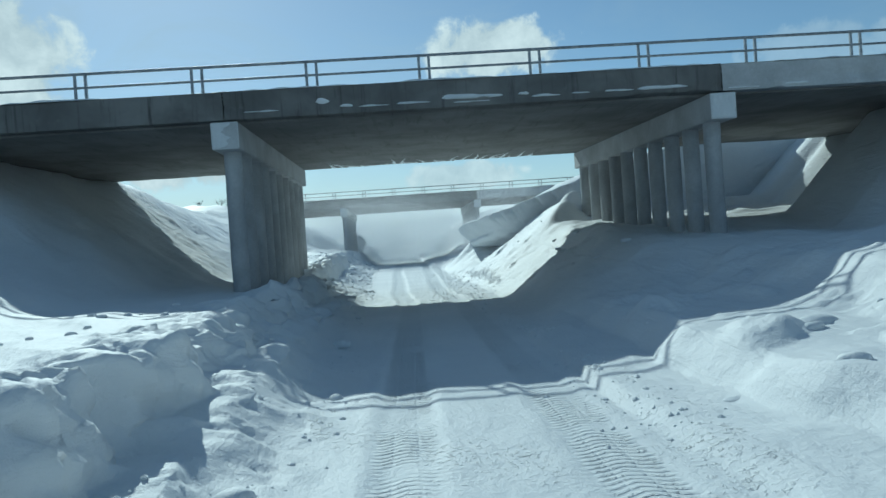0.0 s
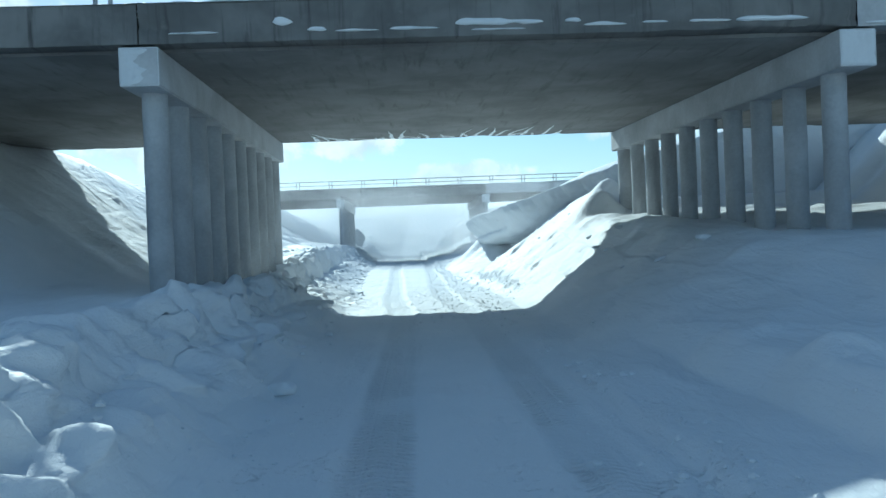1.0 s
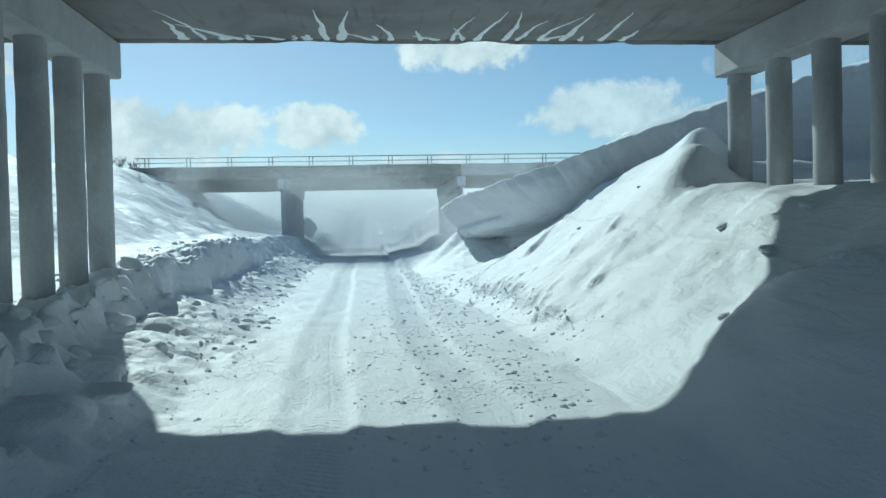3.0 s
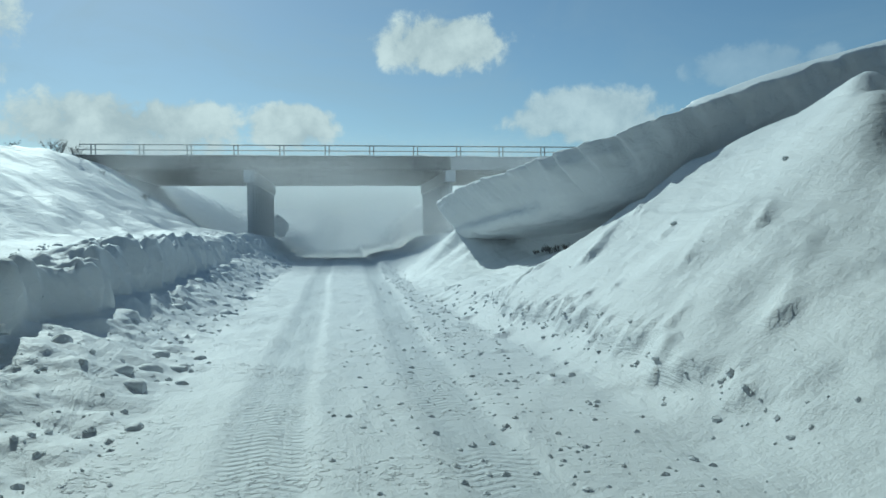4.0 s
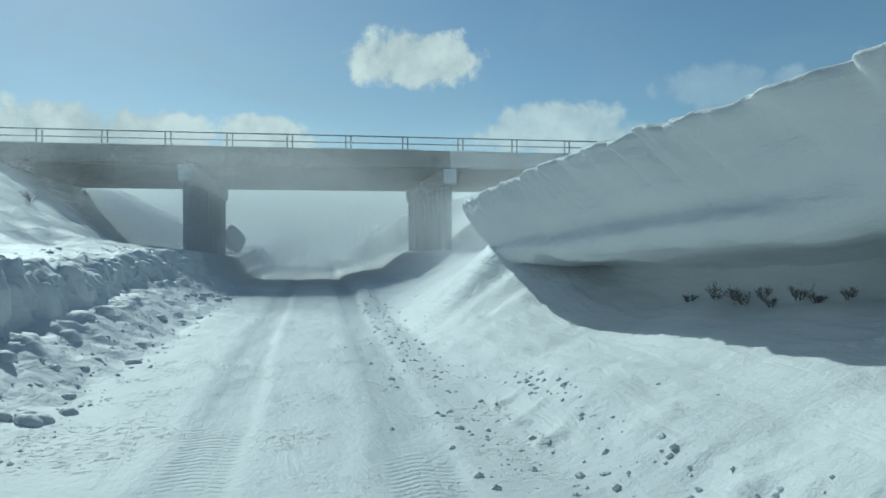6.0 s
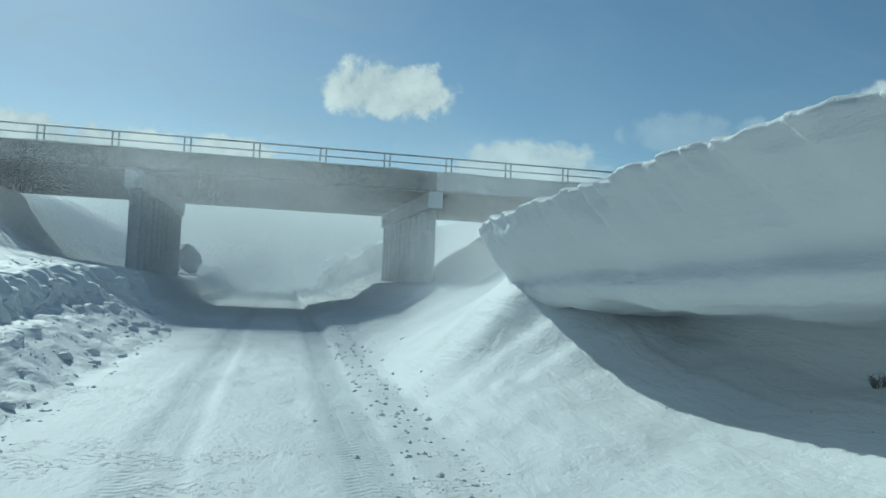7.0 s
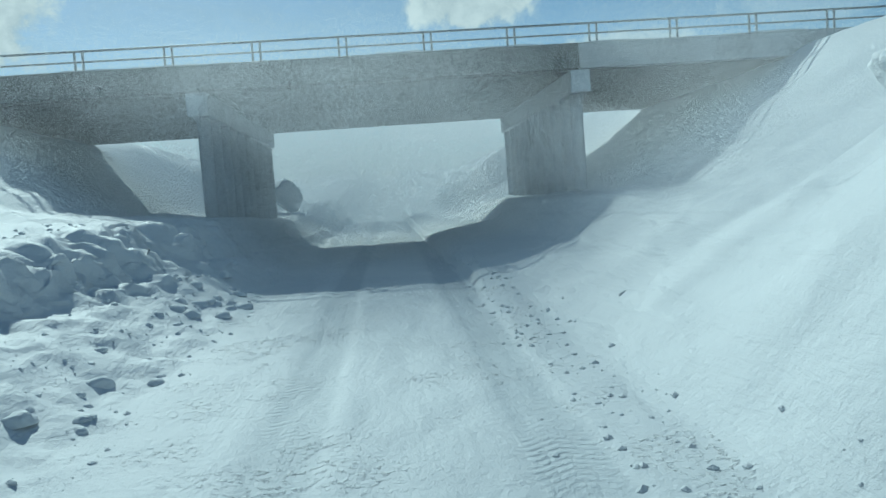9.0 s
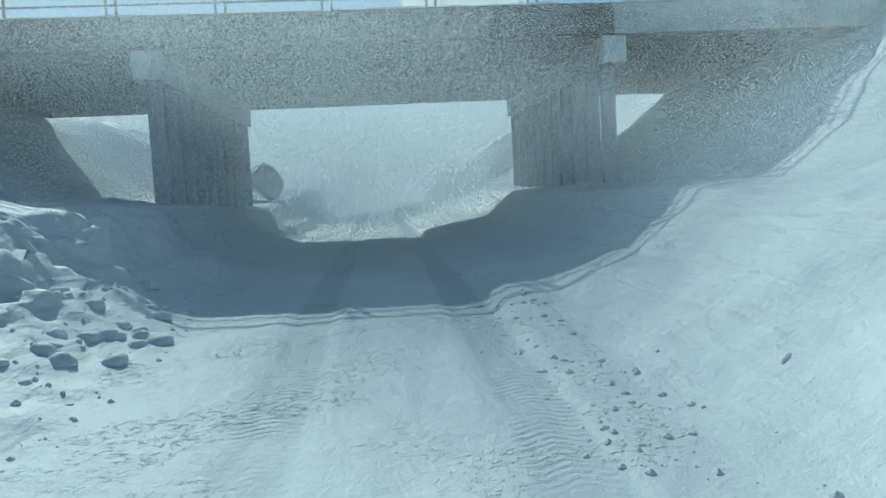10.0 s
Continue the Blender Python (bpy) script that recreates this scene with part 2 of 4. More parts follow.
LIP_FINE = smooth_line(LIP, 0.5)


def lip_distance(x, y):
    """Distance inside (+) the cornice's edge, and the edge's height there."""
    best, side, high = np.full(x.shape, 1e9), np.zeros(x.shape), np.zeros(x.shape)
    for a, b in zip(LIP_FINE, LIP_FINE[1:]):
        ux, uy = b[0] - a[0], b[1] - a[1]
        t = np.clip(((x - a[0]) * ux + (y - a[1]) * uy) / (ux * ux + uy * uy), 0, 1)
        dx, dy = x - a[0] - t * ux, y - a[1] - t * uy
        d = np.hypot(dx, dy)
        near = d < best
        best = np.where(near, d, best)
        side = np.where(near, np.sign(ux * dy - uy * dx), side)
        high = np.where(near, a[2] + t * (b[2] - a[2]), high)
    return best * np.where(side >= 0, 1.0, -1.0), high


def road_level(y):
    return along(y, (-100, 0.4), (0, 0.02), (14, -0.02), (26, 0.03), (40, 0.03), (56, 0.08), (66, 0.22), (90, 0.2), (200, 0.4))


def left_edges(y):
    edge = along(y, (-60, -0.6), (0, -0.6), (9, -0.62), (14, -0.66), (22, -0.78), (30, -0.85), (34, -0.95), (40, -1.5), (60, -1.75), (90, -2.0))
    face = along(y, (-60, -1.8), (0, -1.65), (8, -1.62), (12, -1.6), (14.5, -1.5), (22, -1.65), (30, -1.8), (36, -2.45), (45, -2.9), (52, -3.2),
                 (60, -3.5), (66, -3.4), (71, -2.9), (90, -2.6))
    return edge, face


def cut_foot(y):
    """Where the cut face of the left bank meets the apron."""
    return left_edges(y)[1] + (0.28 - 0.14 * smooth(16, 12, y)) * fbm(N2, y * 0.55, 3.1) + 0.10 * N3(y * 2.3, 0.5)


def lanes(x, y):
    """Offsets from the middles of the two wheel tracks."""
    sway = 0.10 * N1(y * 0.06, 4.4)
    left = along(y, (-60, 0.45), (10, 0.5), (25, 0.68), (34, 0.32), (45, 0.25), (53, 0.1), (63, 0.25), (90, 0.5))
    right = along(y, (-60, 2.4), (10, 2.4), (25, 2.42), (34, 2.07), (53, 2.33), (63, 2.55), (90, 2.8))
    return x - left - sway, x - right - sway


def low_ground(x, y):
    road = road_level(y)
    edge, face = left_edges(y)
    width = along(y, (-60, 0.45), (9.0, 0.55), (11.5, 0.95), (15, 1.1), (30, 1.1), (36, 0.45), (44, 0.42), (50, 0.8), (56, 1.45), (64, 1.5), (70, 1.5), (90, 1.4))
    crest = along(y, (-60, 1.2), (9, 1.2), (14, 1.2), (22, 1.12), (30, 0.95), (36, 1.3), (42, 1.5), (50, 1.62), (60, 1.8), (66, 1.98), (72, 1.95), (88, 1.55), (120, 2.5))
    face = cut_foot(y)
    apron = along(y, (-60, 0.33), (7, 0.35), (11, 0.58), (15, 0.58), (22, 0.4), (30, 0.33), (36, 0.55), (46, 0.55), (54, 0.7), (66, 0.7), (72, 0.5))
    z = road + apron * (0.4 * smooth(edge, face, x) + 0.6 * np.clip((edge - 0.1 - x) / (edge - 0.1 - face), 0, 1)**1.6)
    z = z + (crest - road - apron) * smooth(face, face - width, x)
    # slope up to the left
    start = along(y, (-60, -5), (13, -5.1), (20, -5.9), (30, -5.7), (45, -6.4), (60, -7.0), (70, -6.6), (88, -9.2), (120, -7))
    steep = along(y, (-60, 0.5), (15, 0.5), (22, 0.72), (36, 0.74), (45, 0.58), (60, 0.47), (70, 0.58), (88, 0.95), (120, 0.5))
    cap = along(y, (-60, 6.9), (12, 6.3), (18, 6.08), (35, 6.22), (38, 6.6), (48, 6.2), (62, 6.0), (72, 6.9), (93, 6.95), (120, 8))
    rise = np.maximum(0, start - x)
    hill = crest + 0.035 * np.maximum(0, -3.2 - x) + steep * (np.sqrt(rise**2 + 0.6) - 0.775) * (rise > 0)
    hill = cap - np.log1p(np.exp(np.clip((cap - hill) * 2.5, -40, 40))) / 2.5
    z = np.where(x < face - width, np.maximum(z, hill), z)
    # bank to the right
    foot = along(y, (-60, 3.0), (0, 3.05), (12, 3.1), (17, 3.6), (22, 3.75), (28, 3.85), (32, 3.82), (36, 3.75), (40, 3.45), (46, 3.3), (52, 3.4), (60, 3.4), (70, 4.1), (86, 4.1))
    steep = along(y, (-60, 0.45), (14, 0.4), (18, 0.45), (22, 0.52), (27, 0.58), (31, 0.74), (34, 0.95), (36.5, 0.88), (38, 0.9), (39, 0.83), (40.5, 0.64), (42, 0.48), (44, 0.43), (46, 0.38), (48, 0.31), (49.5, 0.34), (50.5, 0.41), (51.5, 0.55), (52.5, 0.74),
                  (53.6, 1.12), (55, 1.0), (58, 0.65), (60, 0.5), (70, 0.46), (86, 0.6))
    top = along(y, (-60, 2.8), (14, 1.5), (20, 1.67), (22, 1.75), (28, 2.22), (32.5, 2.6), (34.3, 3.95), (35.3, 4.42), (36.5, 4.02), (38, 3.42), (39, 2.6), (40.5, 2.0), (42, 1.6), (44, 1.42),
                (46, 1.3), (50, 1.5), (52.5, 1.9), (53.6, 2.3), (55, 2.7), (57, 3.6), (61, 6.7), (120, 7.5))
    run = np.maximum(0, x - foot)
    crest_x = foot + (top - road) / steep
    bank = road + steep * (np.sqrt(run**2 + 0.12) - 0.346)
    bank = top - np.log1p(np.exp(np.clip((top - bank) * 9, -60, 60))) / 9
    drop = along(y, (-60, 0), (32, 0), (34.6, 1.15), (36, 1.0), (37.5, 0.7), (39, 0.35), (42, 0.15), (50, 0.1), (54, 0))
    bank = bank - drop * smooth(crest_x - 0.15, crest_x + 1.5, x)
    shelf = along(y, (-60, 8.5), (12, 11.0), (20, 13.0), (26, 14.0), (31, 18.0), (38, 18.0), (60, 12.0), (70, 14.0))
    up = along(y, (-60, 0.5), (15, 0.5), (21, 1.0), (36, 1.05), (60, 0.3), (70, 0.4))
    bank = np.minimum(bank + up * np.maximum(0, x - shelf), np.maximum(bank, along(y, (-60, 6.2), (20, 6.1), (35, 6.25), (40, 6.72)) + 0.012 * np.maximum(0, x - 14)))
    # two worn ledges beside the road before the first bridge
    ledge = road + np.interp(x + 0.28 * fbm(N1, x * 0.5, y * 0.45, 6.0, octaves=2) + 0.07 * N3(x * 1.1, y * 1.6), (2.95, 3.2, 4.3, 4.5, 4.75, 6.5, 7.1, 8.0, 8.9, 11.0, 20.0), (0, 0.12, 0.17, 0.38, 0.58, 0.64, 0.85, 1.42, 1.48, 1.65, 6.0))
    near = smooth(19.5, 15.5, y)
    bank = bank * (1 - near) + ledge * near
    # lower steps in front of the second bridge
    steps = road + np.interp(x + 0.15 * fbm(N1, x * 0.5, y * 0.4, 2.0, octaves=2), (2.7, 3.3, 4.35, 5.55, 6.1, 7.1, 8.95, 9.6, 11.1, 14.15, 17.0), (0.02, 0.24, 0.42, 0.61, 0.95, 1.58, 1.76, 2.1, 2.82, 4.66, 6.5))
    beyond = smooth(60, 68, y) * smooth(100, 92, y)
    bank = bank * (1 - beyond) + steps * beyond
    # the bank goes on behind the second bridge and ends in a steep face
    wall = road + np.interp(x, (4.0, 5.5, 7.0, 8.6, 11.0, 14.0, 19.0), (0.1, 0.9, 3.0, 4.3, 5.6, 6.3, 6.9))
    bank = np.where(y > 96, np.maximum(bank, bank + (wall - bank) * smooth(97.5, 99.5, y)), bank)
    return np.where(x > 3.0, np.maximum(bank, road), z)


def scarp_line(y):
    """The low step where the drift was ploughed off."""
    return along(y, (28, 4.6), (33.5, 4.48), (36, 4.36), (38.5, 4.2), (42, 4.2), (48, 4.3)) + 0.07 * N1(y * 0.45, 7.7) + 0.06 * N2(y * 1.7, 2.2)


# lumps on the drift, scoured to wedges: x, y, height, half-width, length of the tail
LUMPS = ((3.45, 40.0, 0.14, 0.22, 0.7), (3.62, 37.5, 0.13, 0.26, 0.9), (4.25, 34.6, 0.15, 0.12, 0.5), (3.52, 43.8, 0.12, 0.14, 0.8), (5.3, 37.7, 0.26, 0.22, 1.3),
         (4.54, 51.5, 0.12, 0.16, 0.5), (6.0, 33.6, 0.18, 0.13, 0.7), (4.87, 35.35, 0.14, 0.11, 0.4), (4.65, 35.97, 0.14, 0.11, 0.4), (3.3, 35.9, 0.12, 0.13, 0.4), (5.4, 34.2, 0.12, 0.10, 0.5),
         (4.2, 32.6, 0.16, 0.16, 0.8), (5.1, 31.8, 0.18, 0.18, 0.9), (3.98, 41.3, 0.08, 0.14, 0.6), (3.5, 44.7, 0.09, 0.13, 0.7), (4.83, 39.5, 0.16, 0.14, 1.4), (5.9, 36.0, 0.13, 0.11, 0.5),
         (3.2, 41.6, 0.1, 0.13, 0.6), (3.15, 38.9, 0.09, 0.12, 0.5), (3.5, 45.6, 0.09, 0.12, 0.6), (6.3, 38.0, 0.12, 0.10, 0.6), (5.6, 39.6, 0.10, 0.10, 0.7))

flecks = np.random.RandomState(31)
LUMPS += tuple((x, y, h, w, 6 * w) for x, y, h, w in zip(flecks.uniform(3.3, 6.6, 30), flecks.uniform(33, 42, 30), flecks.uniform(0.03, 0.07, 30), flecks.uniform(0.05, 0.10, 30)))


def wedges(x, y):
    z, rough = 0.0, 0.05 * N2(x * 5, y * 5)
    c, s = math.cos(math.radians(42)), math.sin(math.radians(42))
    for a, b, h, w, tail in LUMPS:
        q = (x - a) * c + (y - b) * s
        p = -(x - a) * s + (y - b) * c + rough
        q = q - 0.5 * p * p / w
        along_tail = np.exp(-np.maximum(q, 0) / (0.6 * tail))
        z = z + 0.6 * h * np.exp(-(p / (w * (0.45 + 0.4 * along_tail)))**2) * smooth(-0.07, 0.02, q) * along_tail
    return z


def ground(x, y):
    z = low_ground(x, y)
    d, high = lip_distance(x, y)
    inside = smooth(2.5, 3.4, d)
    z = z * (1 - inside) + np.maximum(z, high + 0.16 + 0.015 * np.minimum(d, 60)) * inside
    road = road_level(y)
    edge, face = left_edges(y)
    # ruts of the wheels
    for d in np.abs(lanes(x, y)):
        z = z - 0.035 * smooth(0.42, 0.22, d) + 0.008 * np.exp(-((d - 0.46) / 0.10)**2)
    onroad = smooth(edge - 0.2, edge + 0.5, x) * smooth(4.0, 3.2, x)
    z = z + (1 - onroad) * (0.07 * fbm(N1, x * 0.5, y * 0.32) + 0.03 * fbm(N2, x * 1.7 + 0.4 * y, y * 1.1)) + onroad * 0.012 * fbm(N3, x * 3, y * 1.5)
    # broken lumps on the apron and at the foot of the bank
    apron = smooth(edge + 0.3, edge - 0.2, x) * smooth(face - 0.9, face - 0.3, x) * smooth(90, 78, y)
    z = z + apron * (0.09 * np.abs(fbm(N2, x * 1.5, y * 1.3, octaves=3)) + 0.02 * fbm(N3, x * 6, y * 6))
    scarp = scarp_line(y) + 0.10 * fbm(N3, y * 2.6 + 1.2 * x, 0.7, octaves=2)
    cut = smooth(29, 33, y) * smooth(44.5, 39.5, y)
    u = y * 2.4 + 0.8 * N2(y * 0.7, x * 0.8) + 0.9 * x
    tooth = 1 - (u - np.floor(u))
    v = y * 4.7 + 1.5 * N1(y * 1.1, x * 1.3) + 1.6 * x
    tooth = 0.65 * tooth + 0.35 * (1 - (v - np.floor(v)))
    z = z + cut * (0.17 * smooth(scarp - 0.14, scarp + 0.10, x) * smooth(scarp + 2.4, scarp + 0.3, x)
                   + np.exp(-((x - scarp - 0.08) / 0.17)**2) * (0.75 + 0.6 * N3(y * 0.9, 1.9)) * 0.15 * (tooth - 0.4))
    z = z + wedges(x, y)
    # low tails scoured by the wind
    u = 0.42 * y + 0.22 * x + 1.3 * N1(x * 0.55, y * 0.3)
    wedge = (1 - (u - np.floor(u)))**3 * np.maximum(0, N2(x * 1.1 + 0.4 * y, y * 0.55) - 0.15)
    z = z + 0.18 * wedge * smooth(3.7, 4.6, x) * smooth(26, 29, y) * smooth(50, 43, y) * smooth(8.0, 6.5, x)
    mound = smooth(4.4, 5.4, x) * smooth(17, 20, y) * smooth(33, 29, y) * smooth(9.5, 8.0, x)
    z = z + mound * 0.10 * np.maximum(0, fbm(N3, x * 0.8, y * 0.7, 3.0, octaves=3))
    # ripples cut by the wind
    ripple = np.sin(3.3 * x - 1.1 * y + 2.5 * N1(x * 0.6, y * 0.4))
    z = z + 0.02 * ripple * smooth(4.5, 5.5, x) * smooth(60, 40, y)
    bumps = smooth(4.0, 5.2, x) * smooth(19, 14, y) + 0.6 * smooth(4.2, 5.2, x) * smooth(18, 22, y) * smooth(35, 30, y)
    z = z + bumps * 0.20 * np.maximum(0, fbm(N2, x * 1.0, y * 1.0, octaves=4))
    hill = smooth(-4.5, -8.0, x) * smooth(150, 90, y)
    z = z + hill * (0.30 * (1 - np.abs(fbm(N3, x * 0.35 + 0.2 * y, y * 0.18))) + 0.10 * fbm(N2, x * 1.4, y * 0.5) + 0.10 * (1 - np.abs(fbm(N1, x * 1.6 + 0.7 * y, y * 0.8, octaves=3)))**2 * (0.5 + 0.5 * N3(x * 0.3, y * 0.2)))
    far = np.hypot(x, y - 45)
    z = z + smooth(90, 400, far) * (12 + 16 * fbm(N1, x * 0.004, y * 0.004, octaves=4))
    return z


def spread(lo, hi, step, reach, growth=1.18):
    out, s, a = list(np.arange(lo, hi + step / 2, step)), step, hi
    high = []
    while a < reach[1]:
        s *= growth
        a += s
        high.append(a)
    low, s, a = [], step, lo
    while a > reach[0]:
        s *= growth
        a -= s
        low.append(a)
    return np.array(low[::-1] + out + high)


def ground_sheet():
    # closer columns where the bank is cut and where the drift was ploughed off; they follow the foot of the cut
    inner = np.concatenate([np.arange(-4.9, -4.0, 0.1), np.arange(-4.0, -1.95, 0.036), np.arange(-1.95, 3.4, 0.1), np.arange(3.4, 6.4, 0.05), np.arange(6.4, 8.6, 0.1)])
    outer = spread(-5.0, 8.6, 0.1, (-900, 900), 1.09)
    us = np.concatenate([outer[outer < -4.95], inner, outer[outer > 8.6]])
    ys = spread(4.0, 72.0, 0.12, (-700, 1500), 1.07)
    ys = np.concatenate([ys[ys < 5.5], np.arange(5.6, 15, 0.06), ys[(ys > 15) & (ys < 30)], np.arange(30, 50, 0.07), ys[ys > 50]])
    U, Y = np.meshgrid(us, ys)
    face = cut_foot(Y)
    X = U + (face + 2.5) * np.exp(-((U + 2.7) / 3.2)**2)
    Z = ground(X, Y)
    edge = left_edges(Y)[0]
    # lumps and hollows on the cut face of the left bank push it in and out
    steep = smooth(face + 0.35, face + 0.02, X) * smooth(face - 1.8, face - 0.85, X) * smooth(88, 70, Y)
    rough = along(Y, (-60, 1.25), (13, 1.25), (20, 0.95), (27, 0.9), (34, 0.4), (42, 0.32), (50, 0.5), (62, 0.65), (70, 0.55))
    lean = Y + 0.8 * Z
    big = 0.7 - np.abs(fbm(N2, lean * 0.75, Z * 0.35, 2.0, octaves=2))
    near = smooth(17, 13, Y)
    push = steep * rough * ((0.62 - 0.3 * near) * big + (0.27 + 0.08 * near) * (0.5 - np.abs(fbm(N3, lean * 1.5, Z * 0.9, octaves=2)))
                            + 0.18 * (0.4 - np.abs(fbm(N1, lean * 3.4, Z * 2.6, octaves=3))))
    # scoops that lean back from the road, sharp on the far side
    u = 0.85 * lean + 0.9 * N1(lean * 0.5, Z * 0.6)
    tooth = (u - np.floor(u)) * (1 - smooth(0.86, 1.0, u - np.floor(u)))
    u = 2.1 * lean + 1.1 * N3(lean * 0.7, Z * 1.1)
    small = (u - np.floor(u)) * (1 - smooth(0.8, 1.0, u - np.floor(u)))
    push = 0.8 * push + steep * along(Y, (-60, 1.0), (14, 1.0), (20, 0.6), (34, 0.35), (46, 0.3), (54, 0.5), (70, 0.6)) * (0.32 * (tooth - 0.4) * (0.7 + 0.5 * N2(lean * 0.4, 3.3)) + along(Y, (-60, 0.16), (16, 0.16), (22, 0.08), (42, 0.08), (50, 0.14), (70, 0.14)) * (small - 0.4))
    push = push * (1 - 0.72 * near) + near * steep * (0.20 * fbm(N3, lean * 0.8 + 4.0, Z * 0.5, octaves=2) + 0.22 * (0.4 - np.abs(fbm(N2, lean * 1.6, Z * 0.9, octaves=3)))
                                                      + 0.07 * fbm(N1, lean * 4.2, Z * 4.0, octaves=3))
    push = push - 0.30 * steep * smooth(1.2, 0.35, Z - road_level(Y)) * smooth(face + 0.1, face - 0.05, X)
    lift = steep * rough * 0.14 * fbm(N1, X * 2.6, Y * 2.6, octaves=3) * (1 - 0.5 * near)
    rim = smooth(face - 0.2, face - 0.55, X) * smooth(face - 1.8, face - 0.8, X) * smooth(80, 68, Y)
    lift = lift + rim * ((0.26 - 0.23 * near) * np.abs(fbm(N3, X * 1.9, Y * 1.9, octaves=3)) + 0.04 * fbm(N2, X * 7, Y * 7, octaves=2))
    P = np.stack([X + push, Y + 0.25 * push, Z + lift], -1)
    me = grid_mesh("ground", P, SNOW)
    me.materials.append(ROAD_SNOW)
    c = (X[:-1, :-1] > edge[:-1, :-1] - 0.05) & (X[:-1, :-1] < 3.55)
    me.polygons.foreach_set("material_index", c.ravel().astype(np.int32))
    a, c = lanes(X, Y)
    lane = np.minimum(np.abs(a), np.abs(c))
    me.attributes.new("lane", "FLOAT", "POINT").data.foreach_set("value", lane.ravel().astype(np.float32))
    ob = tagged(new("ground", me), "snow-covered ground with a rutted road in a deep cut", "ground", kind="structure")
    return ob


ground_sheet()


def height(x, y):
    return float(ground(np.array([[float(x)]]), np.array([[float(y)]]))[0, 0])


# ---- snow cornice ----
def cornice():
    line = smooth_line(LIP, 0.055)
    line = line[line[:, 0] < 36]
    flat = line[:, :2]
    tangent = np.gradient(flat, axis=0)
    for _ in range(60):
        tangent[1:-1] = (tangent[:-2] + tangent[1:-1] * 2 + tangent[2:]) / 4
    tangent /= np.linalg.norm(tangent, axis=1)[:, None]
    inward = np.stack([-tangent[:, 1], tangent[:, 0]], 1)
    s = np.concatenate([[0], np.cumsum(np.linalg.norm(np.diff(flat, axis=0), axis=1))])
    deep = 0.6 + 0.4 * smooth(4.0, 7.5, s)
    # distance in from the edge and height against it: a hanging wall with a crease over a deep hollow
    rows = ((3.3, -3.0), (3.1, -2.3), (2.9, -1.8), (2.7, -1.56), (2.3, -1.46), (1.5, -1.41), (1.05, -1.37), (0.84, -1.26), (0.73, -1.08), (0.86, -0.90), (0.50, -0.62), (0.12, -0.15),
            (0.0, 0.0), (0.05, 0.04), (0.3, 0.08), (0.9, 0.14), (2.0, 0.21), (3.6, 0.21), (5.2, -0.03))
    hang, fall = (np.array(c) for c in zip(*rows))
    # the same for the undercut wall and the upright wing; heights are shares of the drop to the floor
    share = (-1.25, -0.99, -0.83, -0.75, -0.71, -0.69, -0.68, -0.66, -0.57, -0.41, -0.22, -0.066, 0.0)
    roof = (0.05, 0.3, 0.9, 2.0, 3.6, 5.2)
    scour = (3.7, 3.5, 3.2, 2.8, 2.2, 1.7, 1.25, 0.92, 0.68, 0.42, 0.2, 0.04, 0.0) + roof
    plain = (0.75, 0.62, 0.5, 0.42, 0.36, 0.33, 0.30, 0.28, 0.24, 0.16, 0.07, 0.01, 0.0) + roof
    share = share + tuple(fall[13:])
    fine = np.arange(0, len(share) - 0.99, 0.16)

    def profile(values):
        q = np.interp(fine, np.arange(len(share)), values)
        for _ in range(4):
            q[1:-1] = (q[:-2] + 2 * q[1:-1] + q[2:]) / 4
        return q

    w1 = smooth(16.0, 20.0, s)[:, None]            # from the hanging wall to the undercut
    w2 = smooth(23.0, 26.5, s)[:, None]            # and on to the upright wing
    D = profile(hang)[None] * (1 - w1) + profile(scour)[None] * w1 * (1 - w2) + profile(plain)[None] * w2
    S = s[:, None] + 0 * D
    floor = low_ground(flat[:, None, 0] + inward[:, None, 0] * 2.4 * deep[:, None], flat[:, None, 1] + inward[:, None, 1] * 2.4 * deep[:, None])
    drop = np.maximum(line[:, 2][:, None] - floor, 1.0)
    part_way = profile(share)[None]
    lower = np.interp(s, (9.0, 14.5, 18.0), (1.0, 0.93, 0.83))[:, None]
    hung = profile(fall)[None]
    W = np.where(hung < 0, hung * lower, hung) * (1 - w1) + np.where(part_way < 0, part_way * drop * 0.94, part_way) * w1
    depth = np.maximum(-W, 0)
    # flutes carved by the wind swing down from the edge: broad ones in the middle, fine ones towards the nose
    coarse = smooth(11.0, 15.0, S) * smooth(27, 24, S)
    below = smooth(0.10, 0.0, W) * smooth(1.6, 0.7, D)
    u = 1.25 * (S - 0.75 * depth + 0.25 * depth**2) + 0.5 * N1(S * 0.6, 0.4)
    broad = (u - np.floor(u))**1.5 * (1 - smooth(0.82, 1.0, u - np.floor(u))) * (0.6 + 0.5 * N2(np.floor(u) * 1.7, 0.3))
    u = 3.1 * (S - 0.45 * depth) + 0.9 * N2(S * 0.9, 0.7)
    thin = (u - np.floor(u)) * (1 - smooth(0.75, 1.0, u - np.floor(u))) * (0.6 + 0.6 * N3(np.floor(u) * 1.3, 0.3))
    flute = coarse * 0.36 * broad * np.exp(-(depth / 0.65)**2) + (0.4 + 0.6 * (1 - coarse)) * 0.13 * thin * np.exp(-(depth / 0.5)**2)
    u = 5.6 * (S - 0.3 * depth) + 1.2 * N1(S * 1.3, 2.7)
    comb = (u - np.floor(u)) * (0.5 + 0.7 * N2(np.floor(u) * 1.9, 1.3))
    flute = flute + (1 - 0.6 * coarse) * 0.07 * comb * np.exp(-(depth / 0.34)**2)
